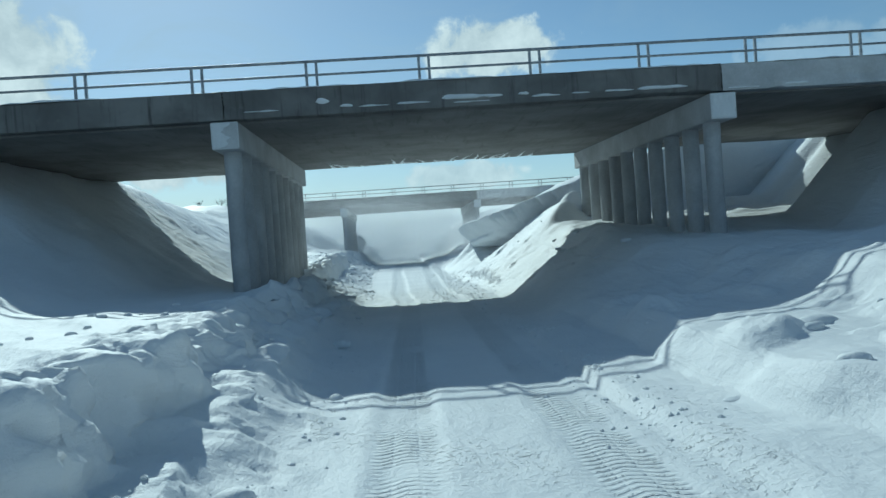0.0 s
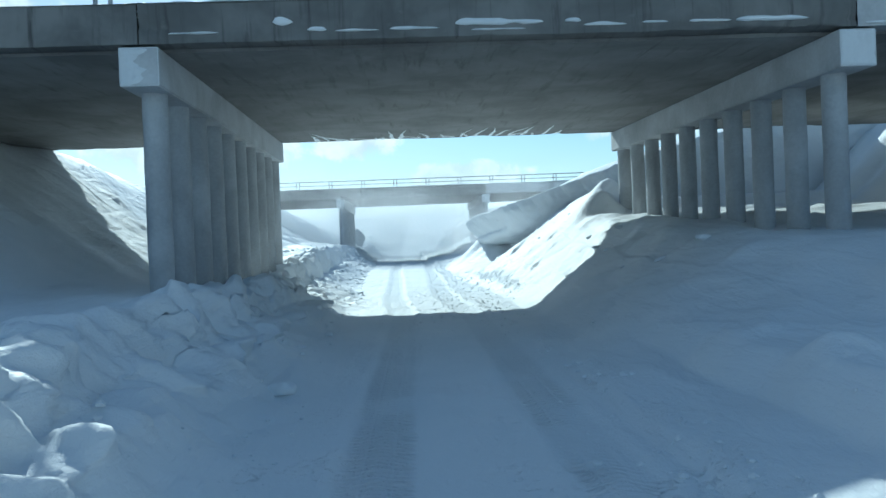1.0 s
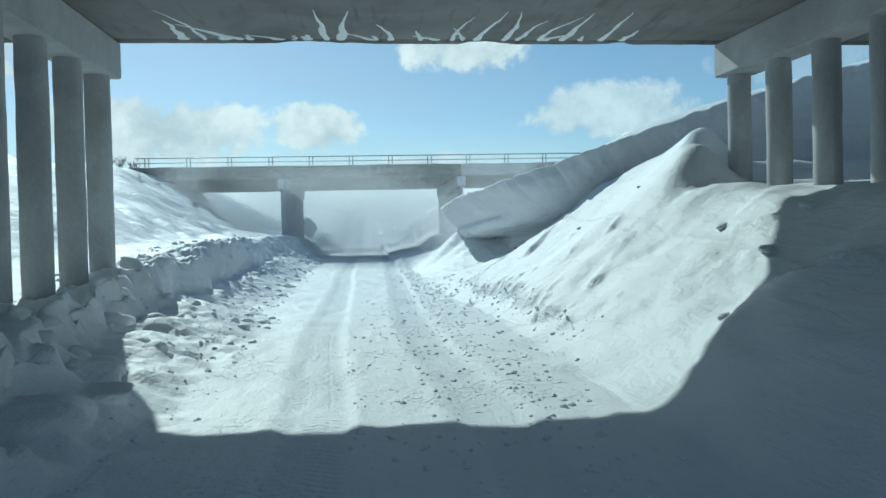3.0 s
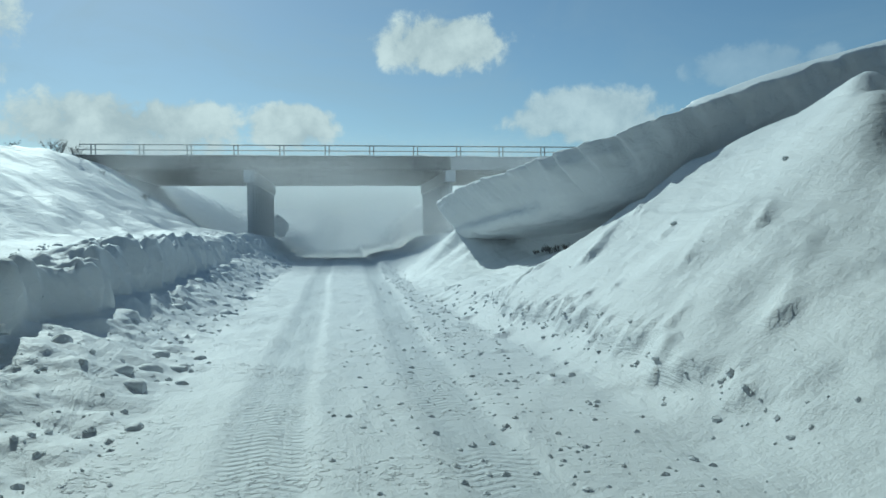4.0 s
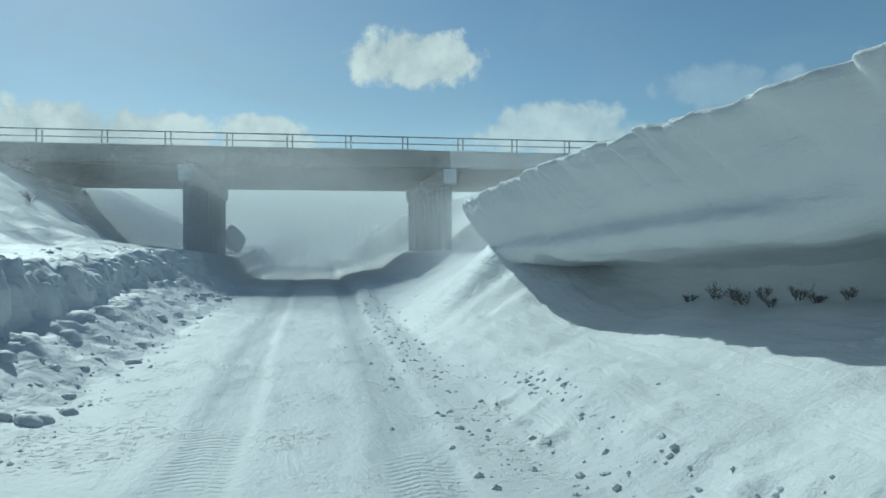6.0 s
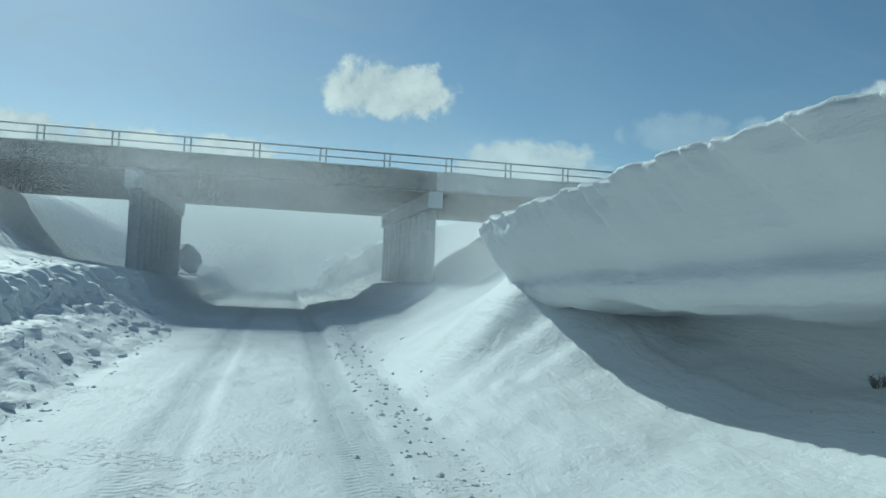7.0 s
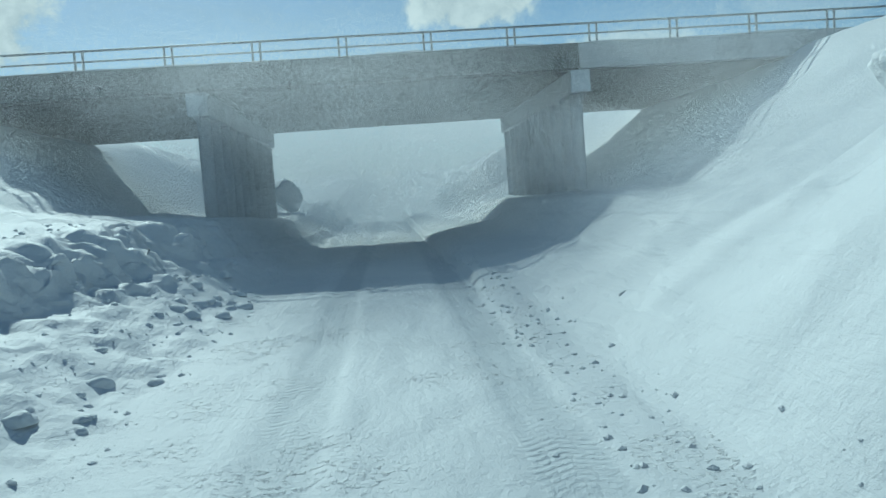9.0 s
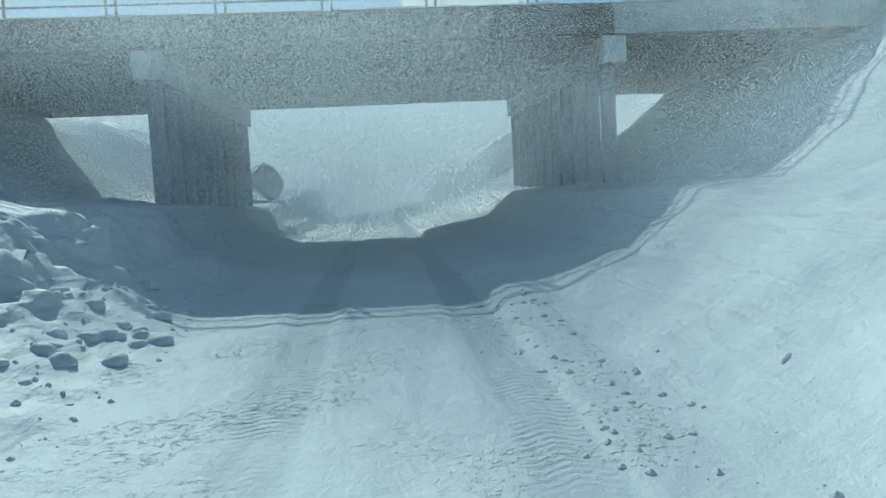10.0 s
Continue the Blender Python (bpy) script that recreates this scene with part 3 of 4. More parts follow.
    ragged = np.exp(-((D - 0.05) / 0.35)**2) * np.exp(-(W / 0.22)**2)
    under = smooth(0.05, 0.3, depth)
    out = D * deep[:, None] + below * flute + under * (0.10 * fbm(N1, S * 0.4, depth * 0.6) + 0.04 * fbm(N3, S * 1.1 + depth, depth * 2.4, octaves=3) + 0.012 * fbm(N2, S * 6, depth * 9, octaves=2))
    zz = line[:, 2][:, None] + W - ragged * 0.06 * flute + 0.045 * ragged * fbm(N2, S * 3.3, 0.2, octaves=3) + 0.06 * N1(S * 0.35, 0.3) * smooth(1.5, 0.2, D)
    zz = zz + under * smooth(0.55, 1.2, D) * 0.08 * fbm(N2, S * 0.7, D * 1.1, 7.0)
    P = np.stack([flat[:, None, 0] + inward[:, None, 0] * out, flat[:, None, 1] + inward[:, None, 1] * out, zz], -1)
    me = grid_mesh("snow_cornice", P, SNOW, flip=True)
    tagged(new("snow_cornice", me), "overhanging wind-carved snow cornice on the roadside bank", "snow drift")


cornice()


# ---- bridges ----
POST_GAP, PAIR = 3.0, 0.27


def post_mesh():
    """An upright with a foot plate and a cap."""
    bm = bmesh.new()
    for lo, hi in (((-0.035, -0.03, 0.0), (0.035, 0.03, 0.74)), ((-0.09, -0.07, 0.0), (0.09, 0.07, 0.02))):
        r = bmesh.ops.create_cube(bm, size=1.0)
        for v in r["verts"]:
            v.co = Vector([l + (c + 0.5) * (h - l) for l, h, c in zip(lo, hi, v.co)])
    bmesh.ops.bevel(bm, geom=bm.edges[:], offset=0.006, segments=1, affect="EDGES")
    me = bpy.data.meshes.new("post")
    bm.to_mesh(me)
    bm.free()
    me.materials.append(STEEL)
    return me


POST = post_mesh()


def tube(a, b, r, mat, name, sides=10):
    a, b = Vector(a), Vector(b)
    bm = bmesh.new()
    bmesh.ops.create_cone(bm, cap_ends=True, segments=sides, radius1=r, radius2=r, depth=(b - a).length)
    me = bpy.data.meshes.new(name)
    bm.transform(Matrix.Translation((a + b) / 2) @ (b - a).to_track_quat("Z", "Y").to_matrix().to_4x4())
    bm.to_mesh(me)
    bm.free()
    me.materials.append(mat)
    me.shade_smooth()
    return me


def column_mesh(h, r, seed):
    """A round concrete column, a little rough, with a snow collar at its foot."""
    rows, cols = 26, 25
    zs = np.linspace(-0.6, h, rows)
    a = np.linspace(0, 2 * math.pi, cols)
    A, Z = np.meshgrid(a, zs)
    rough = 0.006 * fbm(N1, np.cos(A) * 2 + seed, np.sin(A) * 2, Z * 2.0)
    R = r + rough
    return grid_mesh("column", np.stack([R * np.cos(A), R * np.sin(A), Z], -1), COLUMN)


def edge_beam_mesh(x0, x1, y0, y1, z0, z1, chips, seed):
    """A long beam whose outer face (y0) is chipped and spalled along its lower edge."""
    n = int((x1 - x0) / 0.11)
    xs = np.linspace(x0, x1, n)
    face = [0.0, 0.06, 0.12, 0.2, 0.3, 0.42, 0.55, 0.68, 0.82, 0.94, 1.0]
    rows = []
    s = 1 if y1 > y0 else -1
    for k in face:
        z = z0 + k * (z1 - z0)
        loss = np.maximum(0, fbm(N2, xs * 0.8 + seed, k * 2.2 + seed) - 0.35) * chips * (1.2 - k)
        bump = 0.012 * fbm(N1, xs * 3, k * 6 + seed)
        rows.append(np.stack([xs, y0 + s * (loss * 0.25 + bump), np.full(n, z) + (0.12 * loss if k == 0.0 else 0.0)], -1))
    rows.append(np.stack([xs, np.full(n, y1), np.full(n, z1)], -1))
    rows.append(np.stack([xs, np.full(n, y1), np.full(n, z0)], -1))
    rows.append(rows[0].copy())
    return grid_mesh("edge_beam", np.array(rows), FASCIA, smooth=False, flip=s < 0)


def snow_ridge_mesh(x0, x1, y0, y1, z, tall, seed, step=0.12):
    """A thin uneven strip of snow lying along an edge."""
    n = int((x1 - x0) / step)
    xs = np.linspace(x0, x1, n)
    rows = []
    for k, h in ((0.0, -0.02), (0.04, 0.55), (0.3, 1.0), (0.7, 0.9), (1.0, -0.02)):
        t = np.maximum(0.0, 0.55 + fbm(N1, xs * 0.5 + seed, k * 0.6) + 0.4 * N2(xs * 2.6, k + seed))
        rows.append(np.stack([xs, np.full(n, y0 + k * (y1 - y0)) - 0.03 * t * (k < 0.2), z + h * tall * t], -1))
    return grid_mesh("snow_strip", np.array(rows), CHUNK, flip=True)


def rime_mesh(x, y, z0, z1, share, seed):
    """A crust of blown snow frozen to the end of a cap beam; share: how far across it reaches."""
    n = 34
    us, vs = np.linspace(0, 1, n), np.linspace(0, 1, n)
    U, V = np.meshgrid(us, vs)
    reach = share + 0.30 * fbm(N2, V * 3.0 + seed, 0.4) + 0.25 * (V - 0.4)
    thick = np.clip((reach - U) * 4, 0, 1) * np.clip(np.minimum(np.minimum(U, 1 - U), np.minimum(V, 1 - V)) * 14, 0, 1)
    depth = -0.012 + thick * (0.028 + 0.008 * fbm(N1, U * 9, V * 9 + seed))
    P = np.stack([x - 0.35 + 0.70 * U, y - depth, z0 + 0.01 + (z1 - z0 - 0.02) * V], -1)
    return grid_mesh("rime", P, RIME)


def ledge_snow(x0, x1, y, z, tall, seed):
    """Snow caught on the chipped face of an edge beam."""
    n = max(10, int((x1 - x0) / 0.05))
    xs = np.linspace(x0, x1, n)
    env = np.sqrt(np.clip(1 - np.abs(2 * (xs - x0) / (x1 - x0) - 1)**3, 0, 1))
    low = 0.35 * tall * env * (0.6 + 0.5 * N1(xs * 4 + seed, 0.3))
    high = tall * env * (0.7 + 0.45 * N2(xs * 3 + seed, 0.9))
    rows = [np.stack([xs, np.full(n, y + 0.03), z - low], -1), np.stack([xs, np.full(n, y - 0.02) - 0.03 * env, z - 0.6 * low], -1),
            np.stack([xs, np.full(n, y - 0.02) - 0.02 * env, z + 0.5 * high], -1), np.stack([xs, np.full(n, y + 0.03), z + high], -1)]
    return grid_mesh("ledge_snow", np.array(rows), CHUNK)


def bridge(label, x0, x1, y0, y1, top, soffit, cap_low, first_post, piers, seed, fall=0.0):
    """piers: x of the near end of each row of columns, x of its far end. Heights hold at y0; fall: rise of the deck for each metre of y."""

    def leaning(me):
        for v in me.vertices:
            v.co.z += fall * (v.co.y - y0)
        return me

    root = tagged(new("bridge"), label, "bridge")
    root.empty_display_size = 2.0
    part("deck_slab", leaning(box((x0, y0 + 0.42, soffit), (x1, y1 - 0.42, top - 0.16), SOFFIT, 0.03, "deck_slab")), root, "dark stained concrete underside")
    part("road_snow", leaning(box((x0, y0 + 0.5, top - 0.16), (x1, y1 - 0.5, top - 0.02), SNOW, 0.05, "road_snow")), root)
    ends = [x0] + [p[0] + 0.004 for p in piers] + [x1]
    for k, (a, c) in enumerate(zip(ends, ends[1:])):
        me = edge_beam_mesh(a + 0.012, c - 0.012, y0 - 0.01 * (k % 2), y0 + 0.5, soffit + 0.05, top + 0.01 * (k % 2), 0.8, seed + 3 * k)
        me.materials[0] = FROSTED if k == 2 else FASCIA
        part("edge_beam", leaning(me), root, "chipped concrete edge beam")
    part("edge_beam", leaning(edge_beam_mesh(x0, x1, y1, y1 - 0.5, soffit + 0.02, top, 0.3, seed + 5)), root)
    part("snow_strip", snow_ridge_mesh(x0, x1, y0 - 0.02, y0 + 0.55, top, 0.07, seed), root, "thin strip of snow along the deck edge")
    for y in (y0 + 0.18, y1 - 0.18):
        deck = top + fall * (y - y0)
        rail = part("top_rail", tube((x0 + 0.4, y, deck + 0.72), (x1 - 0.4, y, deck + 0.72), 0.04, STEEL, "top_rail"), root, "steel railing along the deck edge")
        part("lower_rail", tube((x0 + 0.4, y, deck + 0.36), (x1 - 0.4, y, deck + 0.36), 0.033, STEEL, "lower_rail"), rail)
        k = math.ceil((x0 + 0.6 - first_post) / POST_GAP)
        while first_post + k * POST_GAP < x1 - 0.6:
            for side in (-0.5, 0.5):
                part("post", POST, rail, "", pose(first_post + k * POST_GAP + side * PAIR, y + 0.005, deck - 0.01, rz=3 * math.sin(k * 7.7 + side)))
            k += 1
    near, far = y0 - 0.02, y1 - 0.05
    for i, (xa, xb) in enumerate(piers):
        shift = (xb - xa) / (far - near)
        me = box((-0.36, near, cap_low), (0.36, far, soffit + 0.004), CAP, 0.025, "pier_cap")
        for v in me.vertices:
            v.co.x += xa + (v.co.y - near) * shift
        cap = part("pier_cap", leaning(me), root, "frosted concrete pier cap beam")
        part("rime", rime_mesh(xa, near - 0.004, cap_low, soffit, 1.3 if i else 0.62, seed + i), cap, "white rime on the cap's end")
        for k in range(10):
            y = near + 0.80 + k * (far - near - 1.15) / 9
            x = xa + (y - near) * shift
            base = height(x, y)
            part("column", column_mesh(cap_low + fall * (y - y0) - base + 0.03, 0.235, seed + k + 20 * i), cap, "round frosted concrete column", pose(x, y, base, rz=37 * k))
    return root


first = bridge("weathered concrete road bridge with a steel railing over the cut", -17.0, 22.0, 20.7, 34.6, 6.376, 5.596, 4.886, -1.5,
       ((-3.84, -3.88), (9.55, 9.1)), 11, 0.0115)
bridge("distant concrete road bridge in blowing snow across the cut", -16.1, 24.0, 75.6, 91.3, 7.24, 6.3, 5.5, 0.16,
       ((-5.0, -5.0), (8.55, 8.5)), 47)


for k, (xa, xb, z, tall) in enumerate(((-1.42, -1.05, 6.6, 0.2), (-0.8, -0.45, 6.45, 0.1), (-0.3, 0.5, 6.42, 0.06), (0.7, 1.6, 6.43, 0.09), (1.9, 3.55, 6.5, 0.2), (2.2, 3.2, 6.38, 0.06), (3.95, 4.25, 6.5, 0.14),
                                      (4.3, 5.1, 6.42, 0.08), (6.3, 7.1, 6.44, 0.06), (7.2, 8.6, 6.45, 0.1), (-3.3, -2.4, 6.44, 0.05), (5.4, 5.9, 6.44, 0.05), (9.7, 10.6, 6.33, 0.05), (11.3, 12.0, 6.36, 0.07))):
    part("ledge_snow", ledge_snow(xa, xb, 20.69, z - 0.624, tall, k), first, "snow caught on the chipped beam")


# white ice and lime runs on the underside near the far edge
def ice_run(length, width, bend, seed):
    n = 14
    t = np.linspace(0, 1, n)
    mid = bend * t**1.5 + 0.05 * fbm(N1, t * 4 + seed, 1.3)
    w = width * (1 - t)**0.8 * (0.8 + 0.35 * N2(t * 6 + seed, 0.7)) + 0.006
    rows = [np.stack([mid - w, -t * length, np.zeros(n)], -1), np.stack([mid - 0.5 * w, -t * length, np.full(n, -0.022)], -1),
            np.stack([mid + 0.5 * w, -t * length, np.full(n, -0.022)], -1), np.stack([mid + w, -t * length, np.zeros(n)], -1)]
    return grid_mesh("ice_run", np.array(rows), ICE)


rng = random.Random(5)
for k in range(26):
    x = -2.2 + k * 0.345 + rng.uniform(-0.14, 0.14)
    side = (x - 2.6) / 5
    tagged(part("ice_run", ice_run(0.3 + 1.9 * rng.random()**2.2, rng.uniform(0.06, 0.16), rng.uniform(-0.45, 0.35) + 0.45 * side, k),
                m=pose(x, 34.16, 5.75)), "white ice run hanging on the bridge underside", "ice", "ice runs under the bridge")


# ---- broken snow ----
def chunk_mesh(seed, detail=2, name="snow_chunk"):
    """An angular lump of packed snow, flattened where it lies."""
    bm = bmesh.new()
    bmesh.ops.create_icosphere(bm, subdivisions=detail, radius=1.0)
    r = random.Random(seed)
    planes = [(Vector((r.gauss(0, 1), r.gauss(0, 1), r.gauss(0, 0.8))).normalized(), r.uniform(0.6, 0.88)) for _ in range(7)]
    for v in bm.verts:
        d = v.co.normalized()
        k = min([1.0] + [h / d.dot(p) for p, h in planes if d.dot(p) > 0.05])
        k *= 1 + 0.10 * noise.noise(d * 2.3 + Vector((seed, 0, 0)))
        k *= 1 + 0.05 * noise.noise(d * 6.1 + Vector((0, seed, 0)))
        v.co = Vector((d.x * k, d.y * k * 0.85, max(d.z * k * 0.62, -0.22)))
    me = bpy.data.meshes.new(name)
    bm.to_mesh(me)
    bm.free()
    me.materials.append(CHUNK)
    me.shade_smooth()
    return me


CHUNKS = [chunk_mesh(k, 3) for k in range(9)]
SMALL = [chunk_mesh(k + 40, 1) for k in range(6)]
rng = random.Random(12)


def place_chunk(x, y, size, label, group, sink=0.12, long=1.0, turn=None):
    ob = new("snow_chunk", rng.choice(CHUNKS))
    ob.matrix_basis = (pose(x, y, height(x, y) + 0.22 * size * 0.9 - sink * size, rng.uniform(-12, 12), rng.uniform(-12, 12), rng.uniform(0, 360) if turn is None else turn)
                       @ Matrix.Diagonal((size * long, size, size, 1)))
    return tagged(ob, label, "snow chunk", group)


# along the foot of the ploughed bank on the left
for k in range(90):
    y = rng.uniform(33.5, 72) if k < 80 else rng.uniform(6, 33)
    edge, face = (float(v[0]) for v in left_edges(np.array([y])))
    x = face + (edge + 0.25 - face) * rng.random()**0.8
    place_chunk(x, y, 0.07 + 0.2 * rng.random()**2.0, "broken chunk of packed snow on the ploughed apron", "chunks beside the ploughed bank", 0.34)
for k in range(9):
    y0 = rng.uniform(34, 66)
    edge, face = (float(v[0]) for v in left_edges(np.array([y0])))
    x0 = face + (edge - face) * rng.uniform(0.25, 0.9)
    for _ in range(rng.randint(2, 4)):
        place_chunk(x0 + rng.gauss(0, 0.2), y0 + rng.gauss(0, 0.25), rng.uniform(0.09, 0.2), "rounded chunk of packed snow in a small heap", "chunks beside the ploughed bank", 0.40)
# on top of that bank
for k in range(46):
    y = rng.choice((rng.uniform(38, 66), rng.uniform(9, 16)))
    edge, face = (float(v[0]) for v in left_edges(np.array([y])))
    x = face - rng.uniform(0.9, 2.6)
    place_chunk(x, y, rng.uniform(0.05, 0.16) * (0.55 if y < 20 else 1.0), "small chunk of snow thrown on top of the bank", "chunks on top of the bank", 0.15)
# a heap of big blocks at the foot of the columns
for k in range(20):
    y = rng.uniform(26.5, 34.2)
    edge, face = (float(v[0]) for v in left_edges(np.array([y])))
    place_chunk(face - rng.uniform(-0.15, 1.3), y, rng.uniform(0.12, 0.3), "big shaded block of snow heaped by the bridge columns", "blocks heaped by the columns", 0.45)
# half-buried lumps on the drift to the right, streamlined by the wind
for x, y, size, long in ((3.75, 33.80, 0.13, 1.0), (6.20, 36.20, 0.1, 1.3), (7.10, 34.70, 0.09, 1.3), (3.40, 39.20, 0.09, 1.1), (3.80, 36.40, 0.1, 1.2), (4.50, 59.60, 0.09, 1.6), (4.04, 8.94, 0.16, 1.2),
                         (5.96, 10.55, 0.42, 1.2), (4.85, 8.09, 0.24, 1.3), (5.53, 10.04, 0.26, 1.7), (6.72, 9.87, 0.3, 1.5), (5.96, 8.34, 0.28, 1.4), (7.06, 10.89, 0.1, 1.0), (6.60, 23.40, 0.22, 1.3),
                         (7.30, 22.60, 0.26, 1.4), (6.10, 24.80, 0.14, 1.2), (6.30, 26.80, 0.14, 1.4), (5.40, 27.60, 0.13, 1.3), (6.50, 28.60, 0.2, 1.6), (7.30, 28.90, 0.2, 1.4), (6.70, 30.20, 0.16, 1.5)):
    place_chunk(x, y, 0.72 * size, "half-buried lump of snow rounded by the wind", "lumps in the wind drift", 0.5, 1.25 * long, 35 + rng.uniform(-15, 15))


def rubble():
    """The countless small clods beside the ruts and on the apron."""
    r = np.random.RandomState(4)
    verts, faces, base = [], [], 0
    shapes = [(np.array([v.co for v in m.vertices]), np.array([p.vertices for p in m.polygons])) for m in SMALL]
    spots = []
    ys = np.where(r.rand(1700) < 0.2, r.uniform(5, 30, 1700), r.uniform(30, 74, 1700))
    edge, face = left_edges(ys)
    xs = face - 0.1 + (edge + 0.45 - face) * r.rand(1700)**0.9
    spots.append((xs, ys, 0.012 + 0.055 * r.rand(1700)**4))
    ys = r.uniform(8, 74, 1300)
    spots.append((r.normal(3.1, 0.35, 1300), ys, 0.015 + 0.05 * r.rand(1300)**3))
    ys = r.uniform(30, 47, 200)
    spots.append((scarp_line(ys) + r.normal(-0.1, 0.13, 200), ys, 0.02 + 0.05 * r.rand(200)**2.5))
    ys = r.uniform(24, 40, 500)
    spots.append((r.uniform(0.9, 3.0, 500), ys, 0.012 + 0.04 * r.rand(500)**3))
    ys = r.uniform(30, 66, 700)
    edge, face = left_edges(ys)
    spots.append((face - r.uniform(0.5, 2.4, 700), ys, 0.015 + 0.07 * r.rand(700)**2.5))
    ys = r.uniform(30, 50, 50)
    spots.append((r.uniform(3.4, 6.6, 50), ys, 0.012 + 0.025 * r.rand(50)**2.5))
    x, y, size = (np.concatenate(c) for c in zip(*spots))
    z = ground(x, y)
    turn = r.uniform(0, 6.28, len(x))
    for i in range(len(x)):
        v, f = shapes[i % len(shapes)]
        c, s = math.cos(turn[i]), math.sin(turn[i])
        p = v * size[i]
        verts.append(np.stack([x[i] + c * p[:, 0] - s * p[:, 1], y[i] + s * p[:, 0] + c * p[:, 1], z[i] - 0.02 * size[i] + p[:, 2]], -1))
        faces.append(f + base)
        base += len(v)
    me = mesh_from("snow_rubble", np.concatenate(verts), np.concatenate(faces).tolist(), CHUNK)
    tagged(new("snow_rubble", me), "small crumbled clods of snow strewn beside the road", "snow rubble", kind="stuff")


rubble()


def snow_block(x, y, size):
    """A big block of wind slab leaning out of the bank beyond the second bridge."""
    ob = new("snow_block", chunk_mesh(77, 4, "snow_block"))
    ob.matrix_basis = pose(x, y, height(x, y) + 0.9, 0, 38, 20) @ Matrix.Diagonal((size, size * 0.9, size * 1.5, 1))
    tagged(ob, "large leaning block of wind-packed snow on the bank", "snow block")


snow_block(-5.3, 97.0, 1.35)


# ---- shrubs ----
def shrub(x, y, size, seed, label):
    """A leafless bush: stems that fork twice into thin twigs."""
    r = random.Random(seed)
    root = tagged(new("shrub"), label, "shrub", "bare shrubs")
    root.matrix_basis = pose(x, y, height(x, y) - 0.04)

    def stem(bm, a, way, length, thick, depth):
        b = a + way * length
        q = way.to_track_quat("Z", "Y").to_matrix()
        ring = []
        for p, t in ((a, thick), (b, thick * 0.5)):
            ring.append([bm.verts.new(p + q @ Vector((t * math.cos(k * 2.094), t * math.sin(k * 2.094), 0))) for k in range(3)])
        for k in range(3):
            bm.faces.new((ring[0][k], ring[0][(k + 1) % 3], ring[1][(k + 1) % 3], ring[1][k]))
        if depth:
            for _ in range(r.randint(3, 4)):
                w = (way + Vector((r.gauss(0, 0.55), r.gauss(0, 0.55), r.gauss(0.1, 0.35)))).normalized()
                stem(bm, a + way * length * r.uniform(0.45, 1.0), w, length * r.uniform(0.45, 0.75), thick * 0.55, depth - 1)

    for k in range(7):
        bm = bmesh.new()
        a = r.uniform(0, 6.28)
        stem(bm, Vector((0.1 * size * math.cos(a), 0.1 * size * math.sin(a), 0)), Vector((0.6 * math.cos(a), 0.6 * math.sin(a), 1)).normalized(),
             size * r.uniform(0.4, 0.65), 0.014 * size + 0.008, 3)
        me = bpy.data.meshes.new("stem")
        bm.to_mesh(me)
        bm.free()
        me.materials.append(TWIG)
        part("stem", me, root)


for k, (x, y, size) in enumerate(((-15.7, 72.6, 0.95), (-14.6, 71.8, 0.9), (-16.5, 72.9, 0.7), (-14.0, 71.0, 0.5), (-10.0, 69.4, 0.55), (-18.5, 73.0, 0.7), (-12.6, 70.2, 0.35), (-15.1, 70.2, 0.4))):
    shrub(x, y, size, k + 3, "leafless dark shrub standing in the snow slope")
for k, (x, y) in enumerate(((7.0, 47.4), (7.1, 47.0), (7.05, 46.7), (7.15, 46.4), (7.1, 46.1), (7.2, 45.8), (7.1, 45.5), (7.2, 45.1), (7.15, 44.7), (7.25, 44.3))):
    shrub(x, y, 0.19 + 0.06 * (k % 3 == 1), k + 30, "low dark twigs sheltered under the snow overhang")


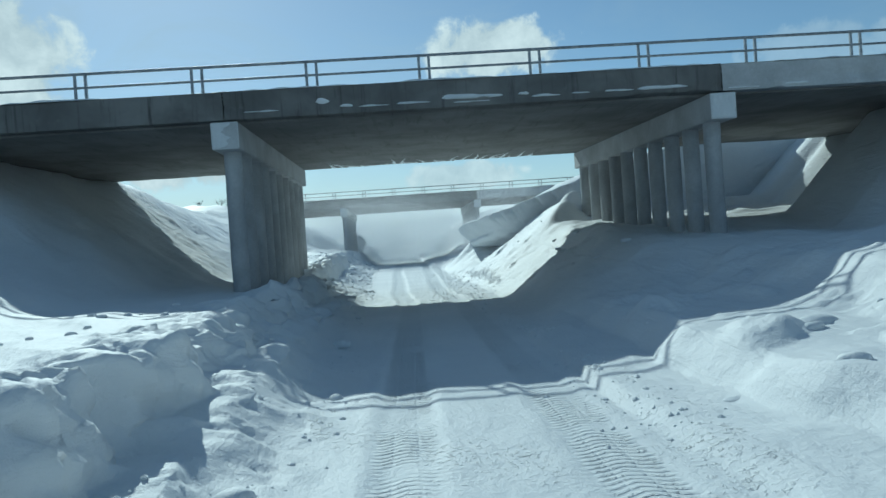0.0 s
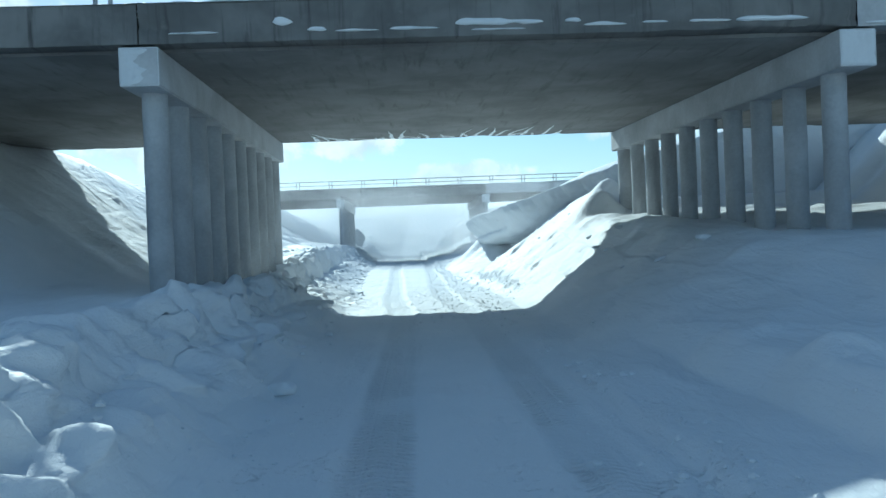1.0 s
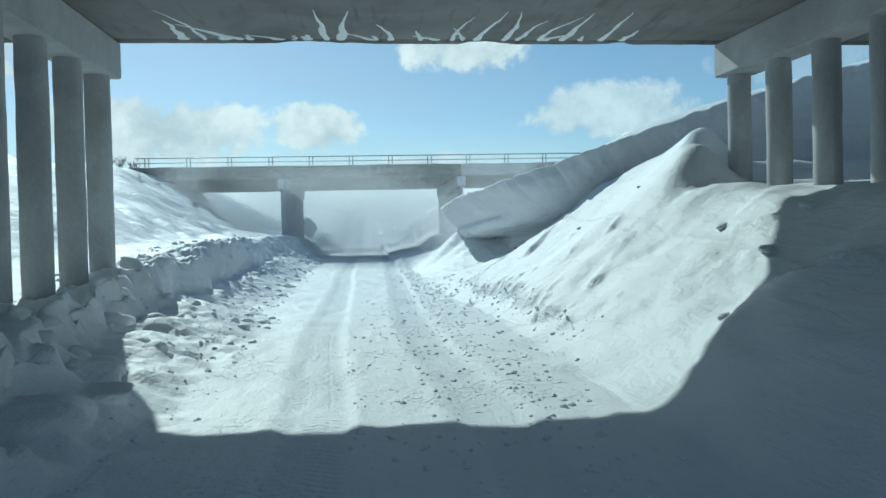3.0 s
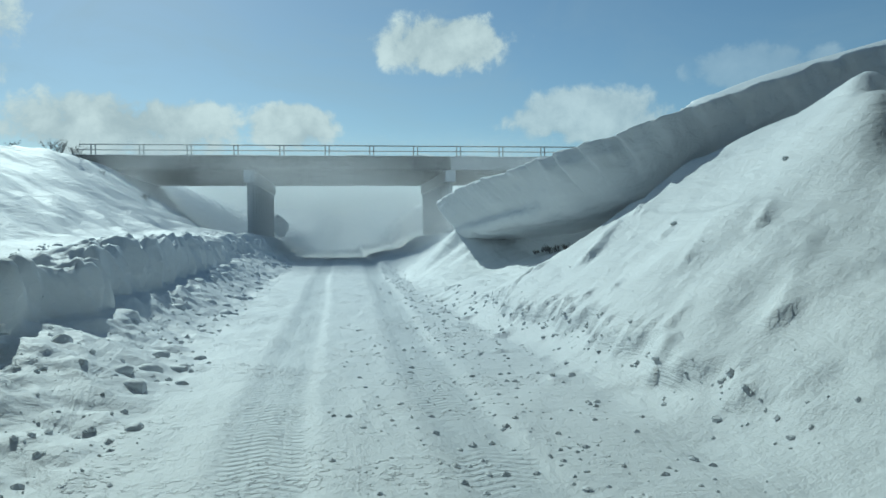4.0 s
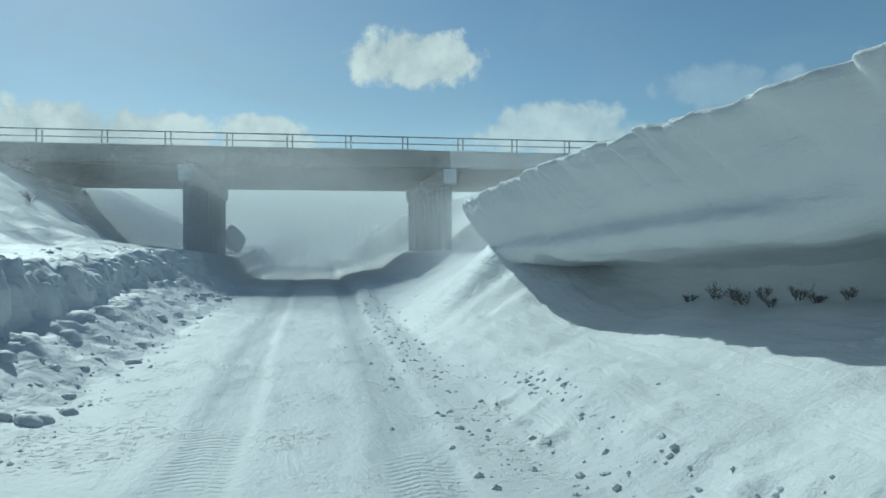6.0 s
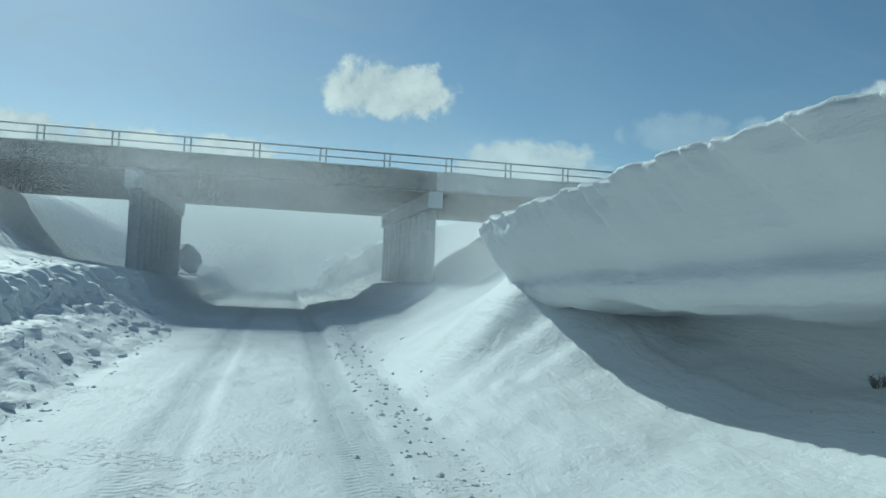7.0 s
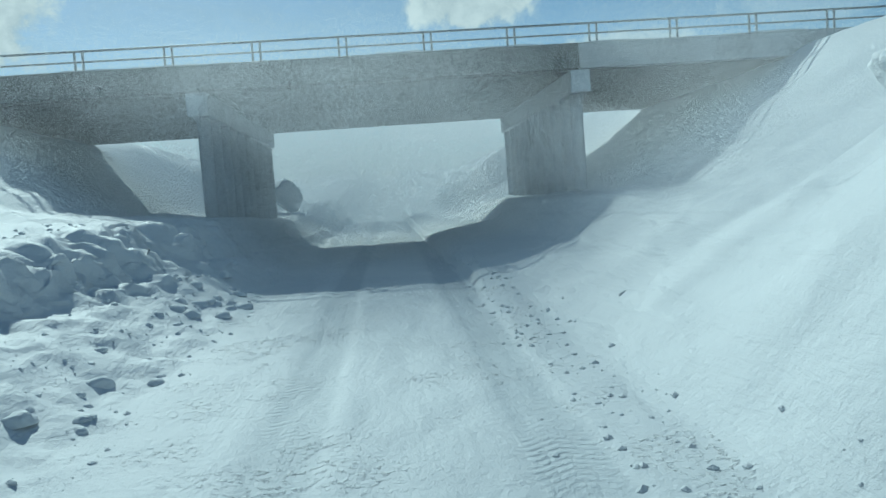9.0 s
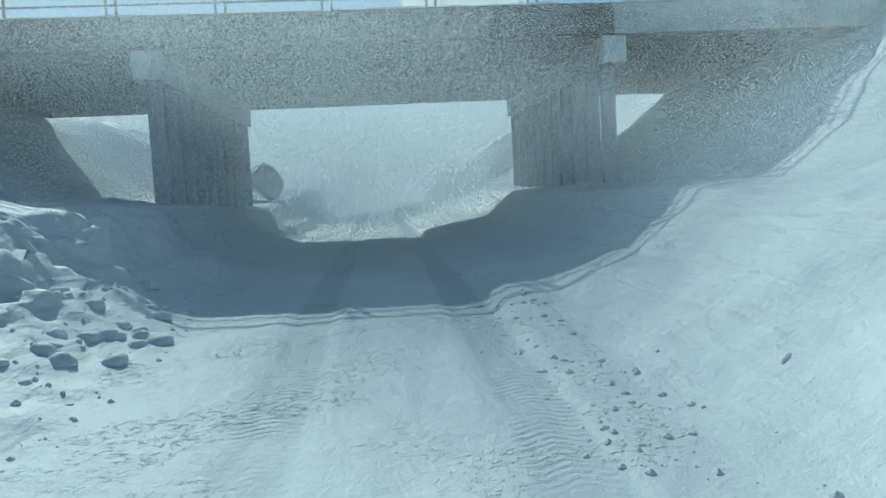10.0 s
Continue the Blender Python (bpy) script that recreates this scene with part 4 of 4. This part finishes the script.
# ---- blowing snow ----
def blown_snow():
    """Drifting flakes hang in the cut round the second bridge; finer ones in front, coarser ones far behind."""
    r = np.random.RandomState(9)
    out = []
    step = 0.5
    for count, (xa, xb), (ya, yb), (za, zb), fade, clump in (
            (1600000, (-14, 16), (64.0, 74.8), (0, 8.2), 0.5, 0.85),
            (240000, (3.8, 10.5), (52.5, 60), (1.2, 4.4), 0.3, 0.6),
            (190000, (3.5, 13), (58, 67), (0.2, 6.0), 0.6, 0.8),
            (15000, (-8, 12), (76, 91), (0, 6), 0.6, 0.6),
            (170000, (-21, 24), (101, 126), (0, 10.5), 0.3, 0.3)):
        x, y, z = (v.ravel() + step / 2 for v in np.meshgrid(np.arange(xa, xb, step), np.arange(ya, yb, step), np.arange(za, zb, step), indexing="ij"))
        cloud = 0.5 + 0.5 * fbm(N2, x * 0.30 + 0.3 * z, y * 0.22, z * 0.4, octaves=3)
        keep = (1 - clump) + clump * smooth(0.1, 0.9, cloud)
        keep = keep * (1 - fade * smooth(1.0, zb, z)) * smooth(zb, zb - 1.8, z) * smooth(ya, ya + 4, y) * smooth(xa, xa + 3, x) * smooth(xb, xb - 4, x)
        keep = keep * (z + 0.3 > low_ground(x, y))
        cell = r.choice(len(x), count, p=keep / keep.sum())
        out.append(np.stack([x, y, z], -1)[cell] + r.uniform(-step, step, (count, 3)))
    p = np.concatenate(out)
    p = p[(p[:, 2] > low_ground(p[:, 0], p[:, 1]) + 0.02) & ((p[:, 1] < 75.5) | (p[:, 1] > 76))]
    size = np.where(p[:, 1] < 75.7, 0.00068, 0.0013) * np.maximum(p[:, 1] - 52, 6.5)
    n = len(p)
    # the thin plates are turned to face the sun, which brightens the haze
    face = np.array([-0.4, 0.8, 0.25]) + 0.45 * r.normal(size=(n, 3))
    a = np.cross(face, r.normal(size=(n, 3)))
    a /= np.linalg.norm(a, axis=1)[:, None]
    b = np.cross(a, face)
    b /= np.linalg.norm(b, axis=1)[:, None]
    a, b = a * size[:, None] * 0.577, b * size[:, None] * 0.577
    tri = np.stack([p + a, p - 0.5 * a + 0.866 * b, p - 0.5 * a - 0.866 * b], 1).astype(np.float32)
    me = bpy.data.meshes.new("blown_snow")
    me.vertices.add(3 * n)
    me.vertices.foreach_set("co", tri.ravel())
    me.loops.add(3 * n)
    me.loops.foreach_set("vertex_index", np.arange(3 * n, dtype=np.int32))
    me.polygons.add(n)
    me.polygons.foreach_set("loop_start", np.arange(0, 3 * n, 3, dtype=np.int32))
    me.update(calc_edges=True)
    me.materials.append(FLAKE)
    tagged(new("blown_snow", me), "fine snow blowing through the cut round the bridge", "blowing snow", kind="stuff")


blown_snow()
